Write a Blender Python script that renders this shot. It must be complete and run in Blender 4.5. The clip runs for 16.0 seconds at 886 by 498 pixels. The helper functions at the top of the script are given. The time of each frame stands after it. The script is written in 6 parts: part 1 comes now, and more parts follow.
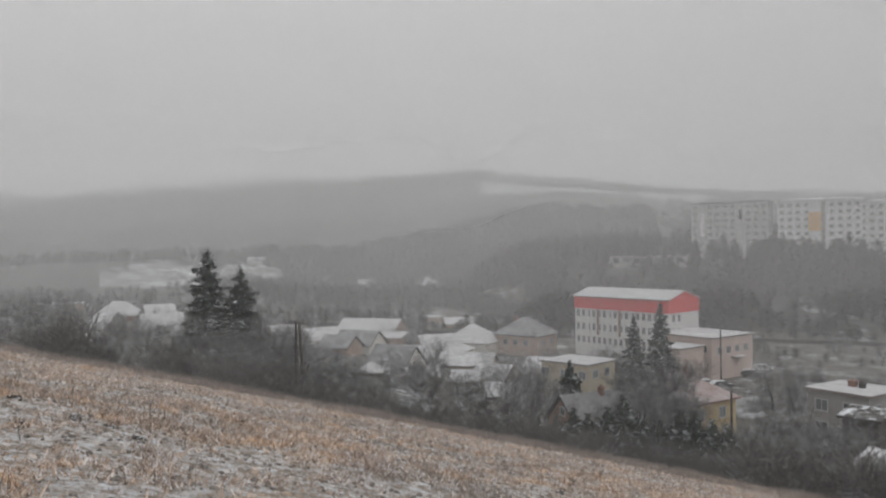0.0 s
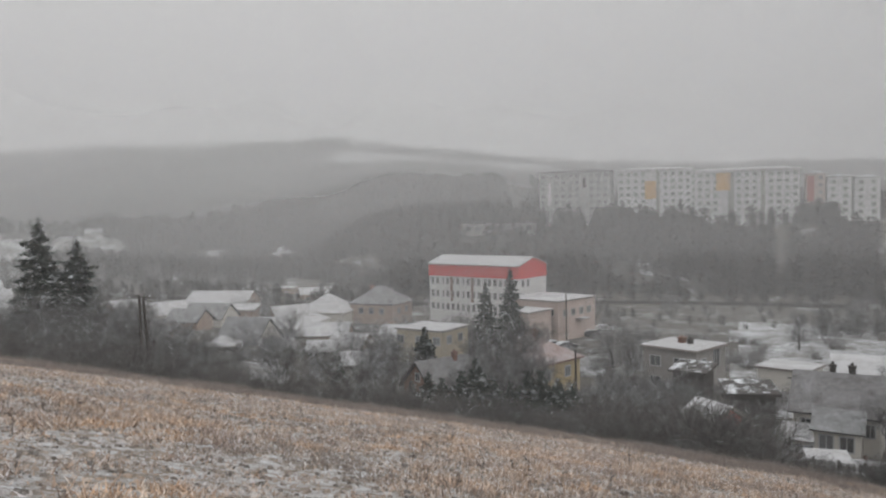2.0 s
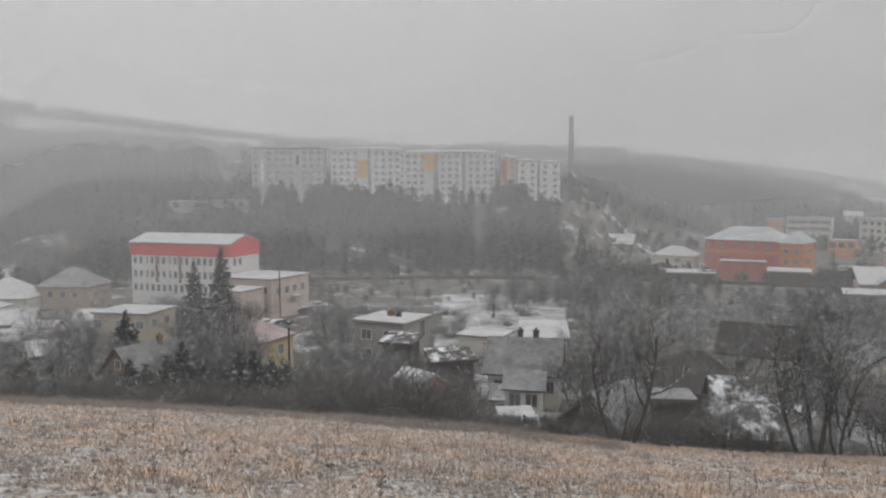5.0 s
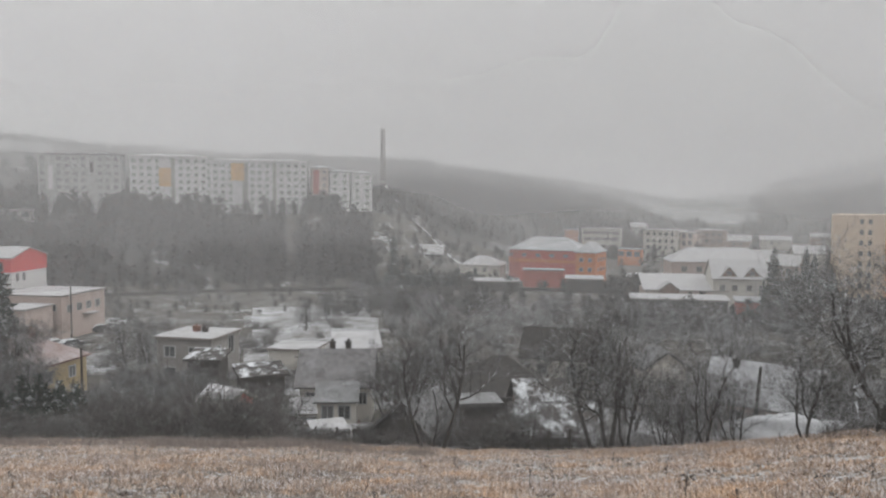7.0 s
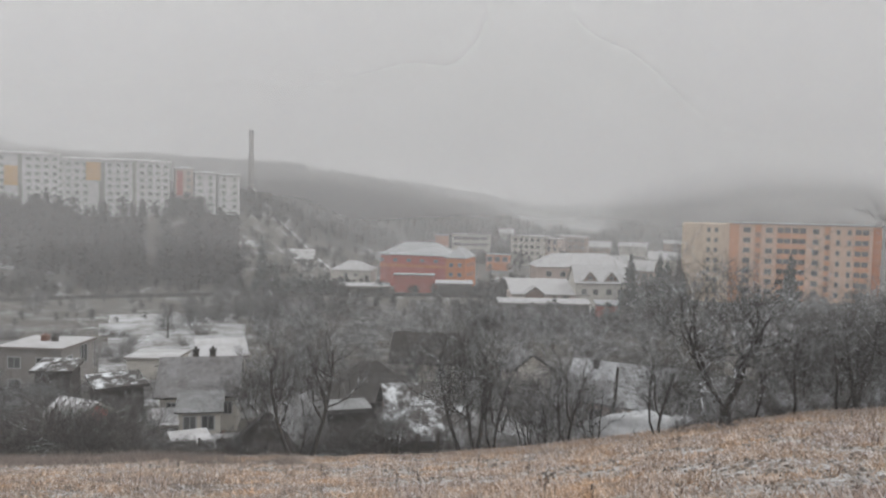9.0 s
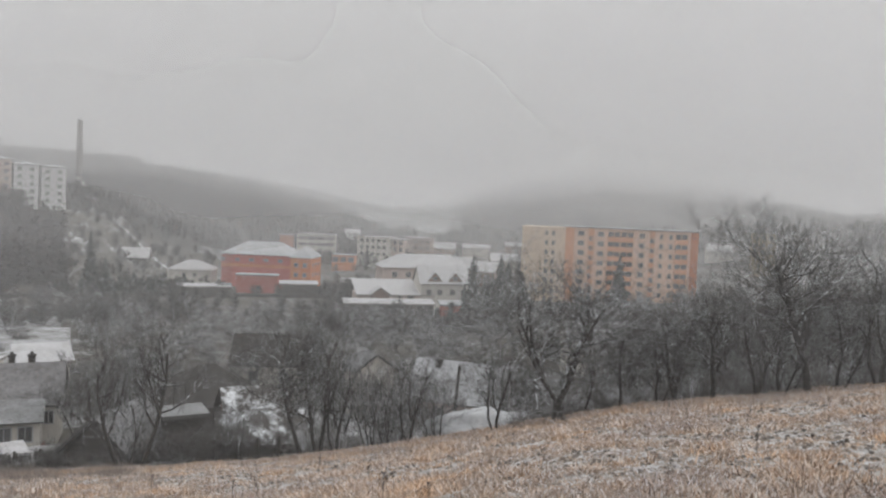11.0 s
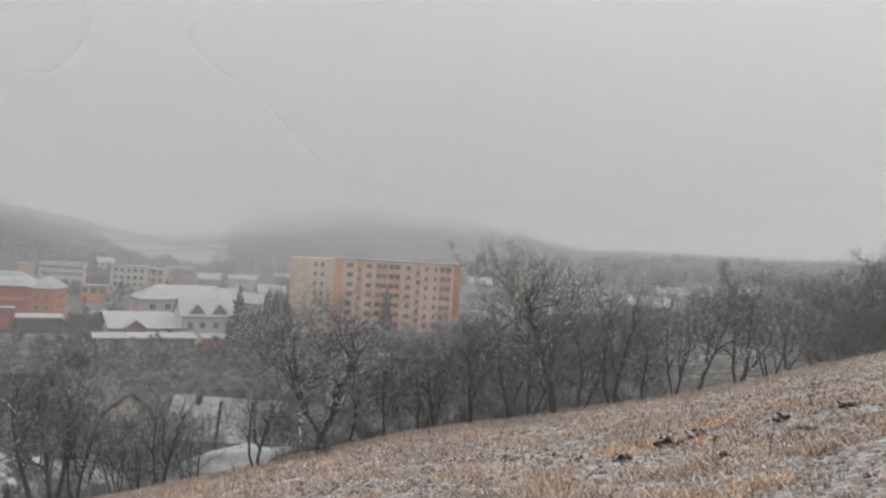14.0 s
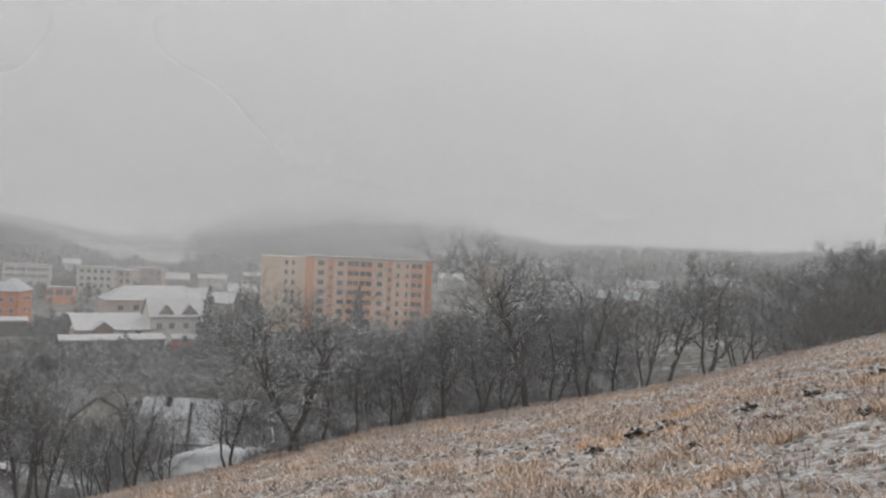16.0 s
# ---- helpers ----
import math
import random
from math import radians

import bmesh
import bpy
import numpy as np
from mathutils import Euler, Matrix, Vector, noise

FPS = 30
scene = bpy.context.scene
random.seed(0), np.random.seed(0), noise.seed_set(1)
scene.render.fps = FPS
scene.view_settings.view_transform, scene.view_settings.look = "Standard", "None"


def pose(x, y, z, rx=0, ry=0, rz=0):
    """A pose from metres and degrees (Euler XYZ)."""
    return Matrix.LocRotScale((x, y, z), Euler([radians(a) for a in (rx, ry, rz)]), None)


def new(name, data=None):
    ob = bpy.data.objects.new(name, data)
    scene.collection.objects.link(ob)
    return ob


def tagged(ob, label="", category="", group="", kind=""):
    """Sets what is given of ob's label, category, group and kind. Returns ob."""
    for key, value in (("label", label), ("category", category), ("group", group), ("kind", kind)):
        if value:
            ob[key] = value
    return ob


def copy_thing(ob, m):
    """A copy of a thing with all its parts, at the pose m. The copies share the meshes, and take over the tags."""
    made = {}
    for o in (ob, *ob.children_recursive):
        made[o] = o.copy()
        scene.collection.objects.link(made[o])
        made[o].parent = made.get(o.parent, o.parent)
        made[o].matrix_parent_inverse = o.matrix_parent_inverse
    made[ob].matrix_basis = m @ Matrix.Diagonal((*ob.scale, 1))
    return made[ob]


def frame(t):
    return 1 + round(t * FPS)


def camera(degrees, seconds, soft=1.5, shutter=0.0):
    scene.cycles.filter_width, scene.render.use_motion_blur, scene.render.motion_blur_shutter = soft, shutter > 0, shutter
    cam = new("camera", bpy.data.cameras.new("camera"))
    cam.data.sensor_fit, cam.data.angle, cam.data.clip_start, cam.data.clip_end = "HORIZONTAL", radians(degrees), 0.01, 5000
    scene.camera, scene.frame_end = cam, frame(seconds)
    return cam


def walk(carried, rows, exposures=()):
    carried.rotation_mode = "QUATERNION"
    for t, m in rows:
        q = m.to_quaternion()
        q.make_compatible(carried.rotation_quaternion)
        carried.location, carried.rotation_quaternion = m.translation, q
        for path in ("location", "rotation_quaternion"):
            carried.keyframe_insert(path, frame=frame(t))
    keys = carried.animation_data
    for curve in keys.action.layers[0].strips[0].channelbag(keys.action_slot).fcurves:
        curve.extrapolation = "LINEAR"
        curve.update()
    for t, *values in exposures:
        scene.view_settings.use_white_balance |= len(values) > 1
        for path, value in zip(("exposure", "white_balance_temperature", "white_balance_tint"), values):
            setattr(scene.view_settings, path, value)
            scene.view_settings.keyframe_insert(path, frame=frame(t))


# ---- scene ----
cam = camera(58.8, 16.0, soft=2.2)
# seconds, place in metres, turn in degrees: a slow turn of the body with the camera held 0.6 m out
ROWS = [
    (0.0, 0.000, 0.600, 1.700, 89.72, 0.84, -0.00), (0.5, 0.033, 0.599, 1.700, 88.98, 1.03, -3.15),
    (1.0, 0.054, 0.597, 1.700, 88.33, 1.35, -5.23), (1.5, 0.083, 0.594, 1.700, 87.85, 1.25, -7.97),
    (2.0, 0.109, 0.589, 1.700, 87.27, 1.20, -10.53), (2.5, 0.138, 0.583, 1.700, 86.57, 1.09, -13.42),
    (3.0, 0.178, 0.572, 1.700, 86.11, 0.94, -17.36), (3.5, 0.215, 0.558, 1.700, 85.94, 0.92, -21.14),
    (4.0, 0.238, 0.550, 1.700, 86.51, 0.74, -23.48), (4.5, 0.269, 0.534, 1.700, 85.35, 0.97, -26.80),
    (5.0, 0.309, 0.512, 1.700, 85.36, 0.21, -31.10), (7.5, 0.440, 0.406, 1.700, 86.06, -0.44, -47.31),
    (8.0, 0.457, 0.386, 1.700, 86.00, -0.74, -49.74), (8.5, 0.470, 0.370, 1.700, 86.29, -0.84, -51.74),
    (9.0, 0.485, 0.352, 1.700, 86.66, -1.18, -53.97), (11.5, 0.556, 0.224, 1.700, 87.61, -2.35, -67.97),
    (12.0, 0.567, 0.194, 1.700, 88.37, -2.34, -71.03), (12.5, 0.579, 0.157, 1.700, 88.46, -2.90, -74.76),
    (13.0, 0.586, 0.130, 1.700, 88.83, -3.31, -77.45), (13.5, 0.591, 0.105, 1.700, 89.79, -3.68, -79.93),
    (14.0, 0.594, 0.086, 1.700, 90.18, -3.45, -81.74), (14.5, 0.596, 0.065, 1.700, 90.41, -3.23, -83.80),
    (15.0, 0.599, 0.037, 1.700, 90.68, -3.43, -86.47), (15.5, 0.599, 0.037, 1.700, 90.72, -3.68, -86.50),
    (16.0, 0.597, 0.065, 1.700, 90.02, -2.68, -83.82),
]
walk(cam, [(t, pose(x, y, z, rx, ry, rz)) for t, x, y, z, rx, ry, rz in ROWS],
     exposures=[(0.0, -0.18), (2.0, -0.08), (5.0, 0.0), (9.0, 0.13), (12.5, 0.12), (16.0, 0.06)])

# ---------------------------------------------------------------- light
SKY_LOW, SKY_HIGH, SUN_POWER = 0.58, 1.12, 0.65
SUN_UP, SUN_ROUND = 35.0, 150.0

world = bpy.data.worlds.new("overcast_sky")
scene.world = world
world.use_nodes = True
wt = world.node_tree
wt.nodes.clear()
w_out = wt.nodes.new("ShaderNodeOutputWorld")
w_bg = wt.nodes.new("ShaderNodeBackground")
sky = wt.nodes.new("ShaderNodeTexSky")
sky.sky_type, sky.sun_disc = "NISHITA", False
sky.sun_elevation, sky.sun_rotation = radians(SUN_UP), radians(SUN_ROUND)
w_bw = wt.nodes.new("ShaderNodeRGBToBW")
w_scale = wt.nodes.new("ShaderNodeMath")
w_scale.operation = "MULTIPLY"
w_scale.inputs[1].default_value = 0.015          # what little of the clear sky comes through the cloud
w_co = wt.nodes.new("ShaderNodeTexCoord")
w_sep = wt.nodes.new("ShaderNodeSeparateXYZ")
w_ramp = wt.nodes.new("ShaderNodeMapRange")
w_ramp.inputs["From Min"].default_value, w_ramp.inputs["From Max"].default_value = 0.0, 1.0
w_ramp.inputs["To Min"].default_value, w_ramp.inputs["To Max"].default_value = SKY_LOW, SKY_HIGH
w_noise = wt.nodes.new("ShaderNodeTexNoise")
w_noise.inputs["Scale"].default_value, w_noise.inputs["Detail"].default_value = 2.2, 3.0
w_cloud = wt.nodes.new("ShaderNodeMapRange")
w_cloud.inputs["To Min"].default_value, w_cloud.inputs["To Max"].default_value = 0.93, 1.07
w_mul = wt.nodes.new("ShaderNodeMath")
w_mul.operation = "MULTIPLY"
w_add = wt.nodes.new("ShaderNodeMath")
w_tint = wt.nodes.new("ShaderNodeMix")
w_tint.data_type, w_tint.blend_type = "RGBA", "MULTIPLY"
w_tint.inputs["Factor"].default_value = 1.0
w_tint.inputs["B"].default_value = (0.995, 1.0, 1.012, 1)
link = wt.links.new
link(w_co.outputs["Generated"], w_sep.inputs[0])
link(w_co.outputs["Generated"], w_noise.inputs["Vector"])
link(w_sep.outputs["Z"], w_ramp.inputs["Value"])
link(w_noise.outputs["Fac"], w_cloud.inputs["Value"])
link(w_ramp.outputs[0], w_mul.inputs[0])
link(w_cloud.outputs[0], w_mul.inputs[1])
link(sky.outputs[0], w_bw.inputs[0])
link(w_bw.outputs[0], w_scale.inputs[0])
link(w_mul.outputs[0], w_add.inputs[0])
link(w_scale.outputs[0], w_add.inputs[1])
link(w_add.outputs[0], w_tint.inputs["A"])
link(w_tint.outputs["Result"], w_bg.inputs["Color"])
link(w_bg.outputs[0], w_out.inputs["Surface"])

sun = new("sun", bpy.data.lights.new("sun", "SUN"))
sun.data.energy, sun.data.angle, sun.data.color = SUN_POWER, radians(40), (1.0, 0.99, 0.98)
sun.matrix_world = pose(0, 0, 80, 90 - SUN_UP, 0, 180 - SUN_ROUND)


# ---------------------------------------------------------------- materials
def nodes_of(name):
    m = bpy.data.materials.new(name)
    m.use_nodes = True
    t = m.node_tree
    return m, t, t.nodes["Principled BSDF"], t.links.new


def noise_node(t, scale, detail=4.0, rough=0.6, coords="Object"):
    c = t.nodes.new("ShaderNodeTexCoord")
    n = t.nodes.new("ShaderNodeTexNoise")
    n.inputs["Scale"].default_value, n.inputs["Detail"].default_value, n.inputs["Roughness"].default_value = scale, detail, rough
    t.links.new(c.outputs[coords], n.inputs["Vector"])
    return n


def ramp_node(t, source, stops):
    r = t.nodes.new("ShaderNodeValToRGB")
    e = r.color_ramp.elements
    while len(e) < len(stops):
        e.new(0.5)
    for k, (p, c) in zip(e, stops):
        k.position, k.color = p, (*c, 1)
    t.links.new(source, r.inputs["Fac"])
    return r


def mix_node(t, fac, a, b, mode="MIX"):
    m = t.nodes.new("ShaderNodeMix")
    m.data_type, m.blend_type = "RGBA", mode
    for key, v in (("Factor", fac), ("A", a), ("B", b)):
        if isinstance(v, (int, float)):
            m.inputs[key].default_value = v
        elif isinstance(v, tuple):
            m.inputs[key].default_value = (*v, 1)
        else:
            t.links.new(v, m.inputs[key])
    return m.outputs["Result"]


def bump_to(t, b, source, strength, dist):
    n = t.nodes.new("ShaderNodeBump")
    n.inputs["Strength"].default_value, n.inputs["Distance"].default_value = strength, dist
    t.links.new(source, n.inputs["Height"])
    t.links.new(n.outputs[0], b.inputs["Normal"])


def map_node(t, source, a, b, lo=0.0, hi=1.0, smooth=False):
    r = t.nodes.new("ShaderNodeMapRange")
    if smooth:
        r.interpolation_type = "SMOOTHSTEP"
    for key, v in (("From Min", a), ("From Max", b), ("To Min", lo), ("To Max", hi)):
        r.inputs[key].default_value = v
    t.links.new(source, r.inputs["Value"])
    return r.outputs[0]


def math_node(t, op, a, b):
    m = t.nodes.new("ShaderNodeMath")
    m.operation = op
    for k, v in enumerate((a, b)):
        if isinstance(v, (int, float)):
            m.inputs[k].default_value = v
        else:
            t.links.new(v, m.inputs[k])
    return m.outputs[0]


SNOW = (0.70, 0.72, 0.745)


def surface(name, dark, light, scale=1.5, rough=0.85, bump=0.3, snow=0.0, snow_scale=1.2, metal=0.0, slope=0.45, dust=None):
    """A weathered surface: two scales of colour, fine relief, and snow lying on what faces up (snow: how much of it)."""
    m, t, b, link = nodes_of(name)
    big, fine = noise_node(t, scale), noise_node(t, scale * 9, 5, 0.7)
    col = ramp_node(t, big.outputs["Fac"], ((0.3, dark), (0.7, light))).outputs[0]
    col = mix_node(t, 0.35, col, ramp_node(t, fine.outputs["Fac"], ((0.3, tuple(c * 0.6 for c in dark)), (0.7, light))).outputs[0])
    info = t.nodes.new("ShaderNodeObjectInfo")
    col = mix_node(t, 0.25, col, mix_node(t, info.outputs["Random"], tuple(c * 0.75 for c in dark), light))
    if snow > 0:
        g = t.nodes.new("ShaderNodeNewGeometry")
        s = t.nodes.new("ShaderNodeSeparateXYZ")
        link(g.outputs["Normal"], s.inputs[0])
        up = map_node(t, s.outputs["Z"], slope, slope + 0.25)
        patch = noise_node(t, snow_scale, 5, 0.65)
        cover = map_node(t, patch.outputs["Fac"], 0.62 - 0.45 * snow, 0.78 - 0.5 * snow)
        if dust is not None:            # an even thin fall instead of patches
            thin = noise_node(t, snow_scale * 7, 5, 0.75)
            broad = math_node(t, "ADD", math_node(t, "MULTIPLY", patch.outputs["Fac"], 0.5), math_node(t, "MULTIPLY", thin.outputs["Fac"], 0.5))
            cover = map_node(t, broad, 0.35, 0.65, max(0.0, dust - 0.25), min(1.0, dust + 0.25))
        col = mix_node(t, math_node(t, "MULTIPLY", up, cover), col, SNOW)
    link(col, b.inputs["Base Color"])
    b.inputs["Roughness"].default_value, b.inputs["Metallic"].default_value = rough, metal
    b.inputs["Specular IOR Level"].default_value = 0.25
    bump_to(t, b, fine.outputs["Fac"], bump, 0.03)
    return m


def sky_toned_glass():
    m, t, b, link = nodes_of("window_glass")
    info = t.nodes.new("ShaderNodeObjectInfo")
    # base colour lifted, differing per pane, to imitate the grey sky reflected in it
    link(mix_node(t, info.outputs["Random"], (0.055, 0.057, 0.06), (0.20, 0.205, 0.21)), b.inputs["Base Color"])
    b.inputs["Roughness"].default_value = 0.12
    b.inputs["Specular IOR Level"].default_value = 0.5
    return m


def blades(name, k=1.0, pale=0.93):
    """Dry grass: every blade its own straw tone."""
    m, t, b, link = nodes_of(name)
    g = t.nodes.new("ShaderNodeNewGeometry")
    straw = ramp_node(t, g.outputs["Random Per Island"], ((0.0, (0.13 * k, 0.100 * k, 0.082 * k)), (0.24, (0.31 * k, 0.242 * k, 0.196 * k)), (0.50, (0.46 * k, 0.368 * k, 0.296 * k)), (0.72, (0.57 * k, 0.475 * k, 0.395 * k)),
                                                         (pale, (0.62, 0.585, 0.55)), (1.0, (0.76, 0.76, 0.77))))
    patch = noise_node(t, 0.36, 5, 0.7)
    tint = ramp_node(t, patch.outputs["Fac"], ((0.36, (0.86, 0.84, 0.88)), (0.50, (1.02, 0.98, 0.96)), (0.66, (1.22, 0.98, 0.76))))
    link(mix_node(t, 1.0, straw.outputs[0], tint.outputs[0], "MULTIPLY"), b.inputs["Base Color"])
    b.inputs["Roughness"].default_value = 0.8
    b.inputs["Specular IOR Level"].default_value = 0.15
    return m


def ground_mat(name, stops, scale, fine_scale, snow_lo, snow_hi, snow_scale):
    m, t, b, link = nodes_of(name)
    big, fine = noise_node(t, scale, 5), noise_node(t, fine_scale, 6, 0.75)
    col = ramp_node(t, big.outputs["Fac"], stops).outputs[0]
    col = mix_node(t, 0.6, col, ramp_node(t, fine.outputs["Fac"], ((0.3, tuple(c * 0.45 for c in stops[0][1])), (0.7, tuple(min(1, c * 1.25) for c in stops[-1][1])))).outputs[0])
    patch, grain = noise_node(t, snow_scale, 6, 0.7), noise_node(t, snow_scale * 7, 5, 0.75)
    f = math_node(t, "ADD", math_node(t, "MULTIPLY", patch.outputs["Fac"], 0.55), math_node(t, "MULTIPLY", grain.outputs["Fac"], 0.45))
    col = mix_node(t, map_node(t, f, snow_lo, snow_hi), col, SNOW)
    link(col, b.inputs["Base Color"])
    b.inputs["Roughness"].default_value = 0.95
    b.inputs["Specular IOR Level"].default_value = 0.1
    bump_to(t, b, fine.outputs["Fac"], 0.7, 0.08)
    return m


def tufts():
    """Low clumps of frozen sward: straw, dark thatch or snow-capped, each its own."""
    m, t, b, link = nodes_of("frozen_tufts")
    g = t.nodes.new("ShaderNodeNewGeometry")
    tone = ramp_node(t, g.outputs["Random Per Island"], ((0.0, (0.035, 0.030, 0.025)), (0.26, (0.10, 0.080, 0.062)), (0.42, (0.27, 0.215, 0.170)), (0.62, (0.44, 0.37, 0.30)), (0.78, (0.54, 0.52, 0.50)), (0.94, (0.68, 0.69, 0.71))))
    patch, grain = noise_node(t, 0.30, 5, 0.7), noise_node(t, 22, 4, 0.75)
    tint = ramp_node(t, patch.outputs["Fac"], ((0.40, (0.92, 0.89, 0.91)), (0.52, (1.03, 0.97, 0.94)), (0.66, (1.22, 0.94, 0.70))))
    col = mix_node(t, 1.0, tone.outputs[0], tint.outputs[0], "MULTIPLY")
    col = mix_node(t, 0.4, col, ramp_node(t, grain.outputs["Fac"], ((0.35, (0.10, 0.085, 0.075)), (0.65, (0.62, 0.60, 0.58)))).outputs[0])
    link(col, b.inputs["Base Color"])
    b.inputs["Roughness"].default_value = 0.95
    b.inputs["Specular IOR Level"].default_value = 0.1
    return m


def mist(thick, lift):
    """Drifting mist: lets most light through and scatters the rest both ways; thinner high up and in streaks."""
    m, t, b, link = nodes_of("mist")
    t.nodes.remove(b)
    out = t.nodes["Material Output"]
    clear, front, back = t.nodes.new("ShaderNodeBsdfTransparent"), t.nodes.new("ShaderNodeBsdfDiffuse"), t.nodes.new("ShaderNodeBsdfTranslucent")
    front.inputs[0].default_value = back.inputs[0].default_value = (0.98, 0.98, 0.98, 1)
    both, mixed = t.nodes.new("ShaderNodeMixShader"), t.nodes.new("ShaderNodeMixShader")
    both.inputs[0].default_value = 0.5
    link(front.outputs[0], both.inputs[1])
    link(back.outputs[0], both.inputs[2])
    streak = noise_node(t, 0.006, 3, 0.5)
    a = map_node(t, streak.outputs["Fac"], 0.1, 0.9, thick * 0.6, thick * 1.4)
    g = t.nodes.new("ShaderNodeNewGeometry")
    s = t.nodes.new("ShaderNodeSeparateXYZ")
    link(g.outputs["Position"], s.inputs[0])
    a = math_node(t, "MULTIPLY", a, math_node(t, "MULTIPLY", map_node(t, s.outputs["Z"], 60.0, 275.0, 1.0, 0.0, True), map_node(t, s.outputs["Z"], -45.0, 75.0, 0.70, 1.50, True)))
    way, facing = t.nodes.new("ShaderNodeVectorMath"), t.nodes.new("ShaderNodeVectorMath")
    way.operation, facing.operation = "NORMALIZE", "DOT_PRODUCT"
    link(g.outputs["Position"], way.inputs[0])
    link(way.outputs[0], facing.inputs[0])
    facing.inputs[1].default_value = (math.sin(radians(40)), math.cos(radians(40)), 0)      # the valley's middle; the bank thins out at both ends
    a = math_node(t, "MULTIPLY", a, map_node(t, facing.outputs["Value"], -0.35, 0.15, 0.0, 1.0, True))
    if lift:                            # denser and higher towards the valley's upper end
        toward = t.nodes.new("ShaderNodeVectorMath")
        toward.operation = "DOT_PRODUCT"
        link(way.outputs[0], toward.inputs[0])
        toward.inputs[1].default_value = (math.sin(radians(72)), math.cos(radians(72)), 0)
        more = math_node(t, "MULTIPLY", map_node(t, toward.outputs["Value"], 0.70, 1.03, smooth=True), map_node(t, s.outputs["Z"], -20.0, 60.0, 0.0, lift, True))
        a = math_node(t, "MULTIPLY", a, math_node(t, "ADD", more, 1.0))
    a = math_node(t, "SUBTRACT", 1.0, math_node(t, "EXPONENT", math_node(t, "MULTIPLY", a, -1.0), 0.0))
    link(a, mixed.inputs[0])
    link(clear.outputs[0], mixed.inputs[1])
    link(both.outputs[0], mixed.inputs[2])
    link(mixed.outputs[0], out.inputs["Surface"])
    return m


FIELD = ground_mat("frosted_meadow", ((0.3, (0.11, 0.092, 0.078)), (0.5, (0.25, 0.205, 0.165)), (0.7, (0.38, 0.315, 0.255))), 3.4, 14.0, 0.45, 0.60, 2.6)
YARD = ground_mat("snowy_gardens", ((0.3, (0.065, 0.061, 0.055)), (0.6, (0.11, 0.103, 0.092)), (0.8, (0.17, 0.16, 0.14))), 0.12, 1.5, 0.525, 0.67, 0.11)
WOODFLOOR = ground_mat("woodland_floor", ((0.3, (0.05, 0.049, 0.047)), (0.6, (0.08, 0.078, 0.074)), (0.8, (0.13, 0.127, 0.12))), 0.03, 0.4, 0.55, 0.70, 0.03)
SNOWYARD = ground_mat("snow_covered_yard", ((0.3, (0.10, 0.094, 0.085)), (0.7, (0.22, 0.21, 0.195))), 0.3, 2.0, 0.42, 0.64, 0.16)
MEADOW = ground_mat("snow_meadow", ((0.3, (0.13, 0.127, 0.12)), (0.7, (0.24, 0.235, 0.225))), 0.03, 0.4, 0.44, 0.66, 0.04)
BLADES = blades("dry_grass_blades", 1.08, 0.82)
TUFTS = tufts()
STALKS = blades("dead_stalks", 0.62, 0.985)
BRAMBLE = surface("bramble_stalks", (0.15, 0.125, 0.112), (0.36, 0.305, 0.270), 1.2, 0.95, 0.1, snow=0.2, snow_scale=1.0, slope=0.5)
BARK = surface("bark", (0.034, 0.031, 0.029), (0.090, 0.083, 0.076), 5, 0.95, 0.8, snow=0.38, snow_scale=2.6, slope=0.25)
TWIG = surface("twigs", (0.064, 0.061, 0.058), (0.152, 0.144, 0.136), 3, 0.95, 0.2, snow=0.34, snow_scale=0.9, slope=0.25)
SCRUB = surface("scrub_twigs", (0.068, 0.063, 0.060), (0.175, 0.163, 0.155), 2, 0.95, 0.2, snow=0.28, snow_scale=0.7, slope=0.4)
FARWOOD = surface("far_wood_twigs", (0.020, 0.019, 0.018), (0.115, 0.111, 0.106), 0.035, 0.95, 0.0, snow=0.16, snow_scale=0.1, slope=0.5)
NEEDLES = surface("needles", (0.012, 0.020, 0.015), (0.036, 0.048, 0.036), 1.2, 0.9, 0.2, snow=0.20, snow_scale=1.6, slope=0.35)
GLASS = sky_toned_glass()
# panes of the flats: pale grey base colour stands in for reflected sky
SKY_PANES = surface("sky_grey_panes", (0.13, 0.135, 0.14), (0.36, 0.365, 0.37), 0.5, 0.25, 0.0)
BEIGE = surface("beige_render", (0.40, 0.345, 0.26), (0.52, 0.455, 0.35), 0.7)
CREAM = surface("cream_render", (0.56, 0.53, 0.48), (0.72, 0.69, 0.63), 0.6)
WHITE = surface("white_render", (0.66, 0.65, 0.64), (0.80, 0.79, 0.78), 0.4)
# darker grey puts the shade on the two-storey house into its wall colour
SHADEGREY = surface("shaded_grey_render", (0.27, 0.255, 0.245), (0.38, 0.36, 0.345), 0.7)
STAINED = surface("stained_panel", (0.40, 0.40, 0.395), (0.56, 0.555, 0.55), 0.25)
GREYR = surface("pale_panel", (0.60, 0.60, 0.595), (0.74, 0.74, 0.735), 0.3)
TAN = surface("tan_brick", (0.30, 0.22, 0.18), (0.44, 0.34, 0.28), 1.0)
BROWN = surface("brown_boards", (0.19, 0.125, 0.10), (0.30, 0.205, 0.165), 2.0)
YELLOW = surface("yellow_render", (0.40, 0.315, 0.19), (0.52, 0.42, 0.27), 0.7)
ORANGE = surface("orange_render", (0.56, 0.19, 0.085), (0.68, 0.27, 0.125), 0.5)
REDOR = surface("red_orange_render", (0.48, 0.125, 0.10), (0.58, 0.18, 0.145), 0.5)
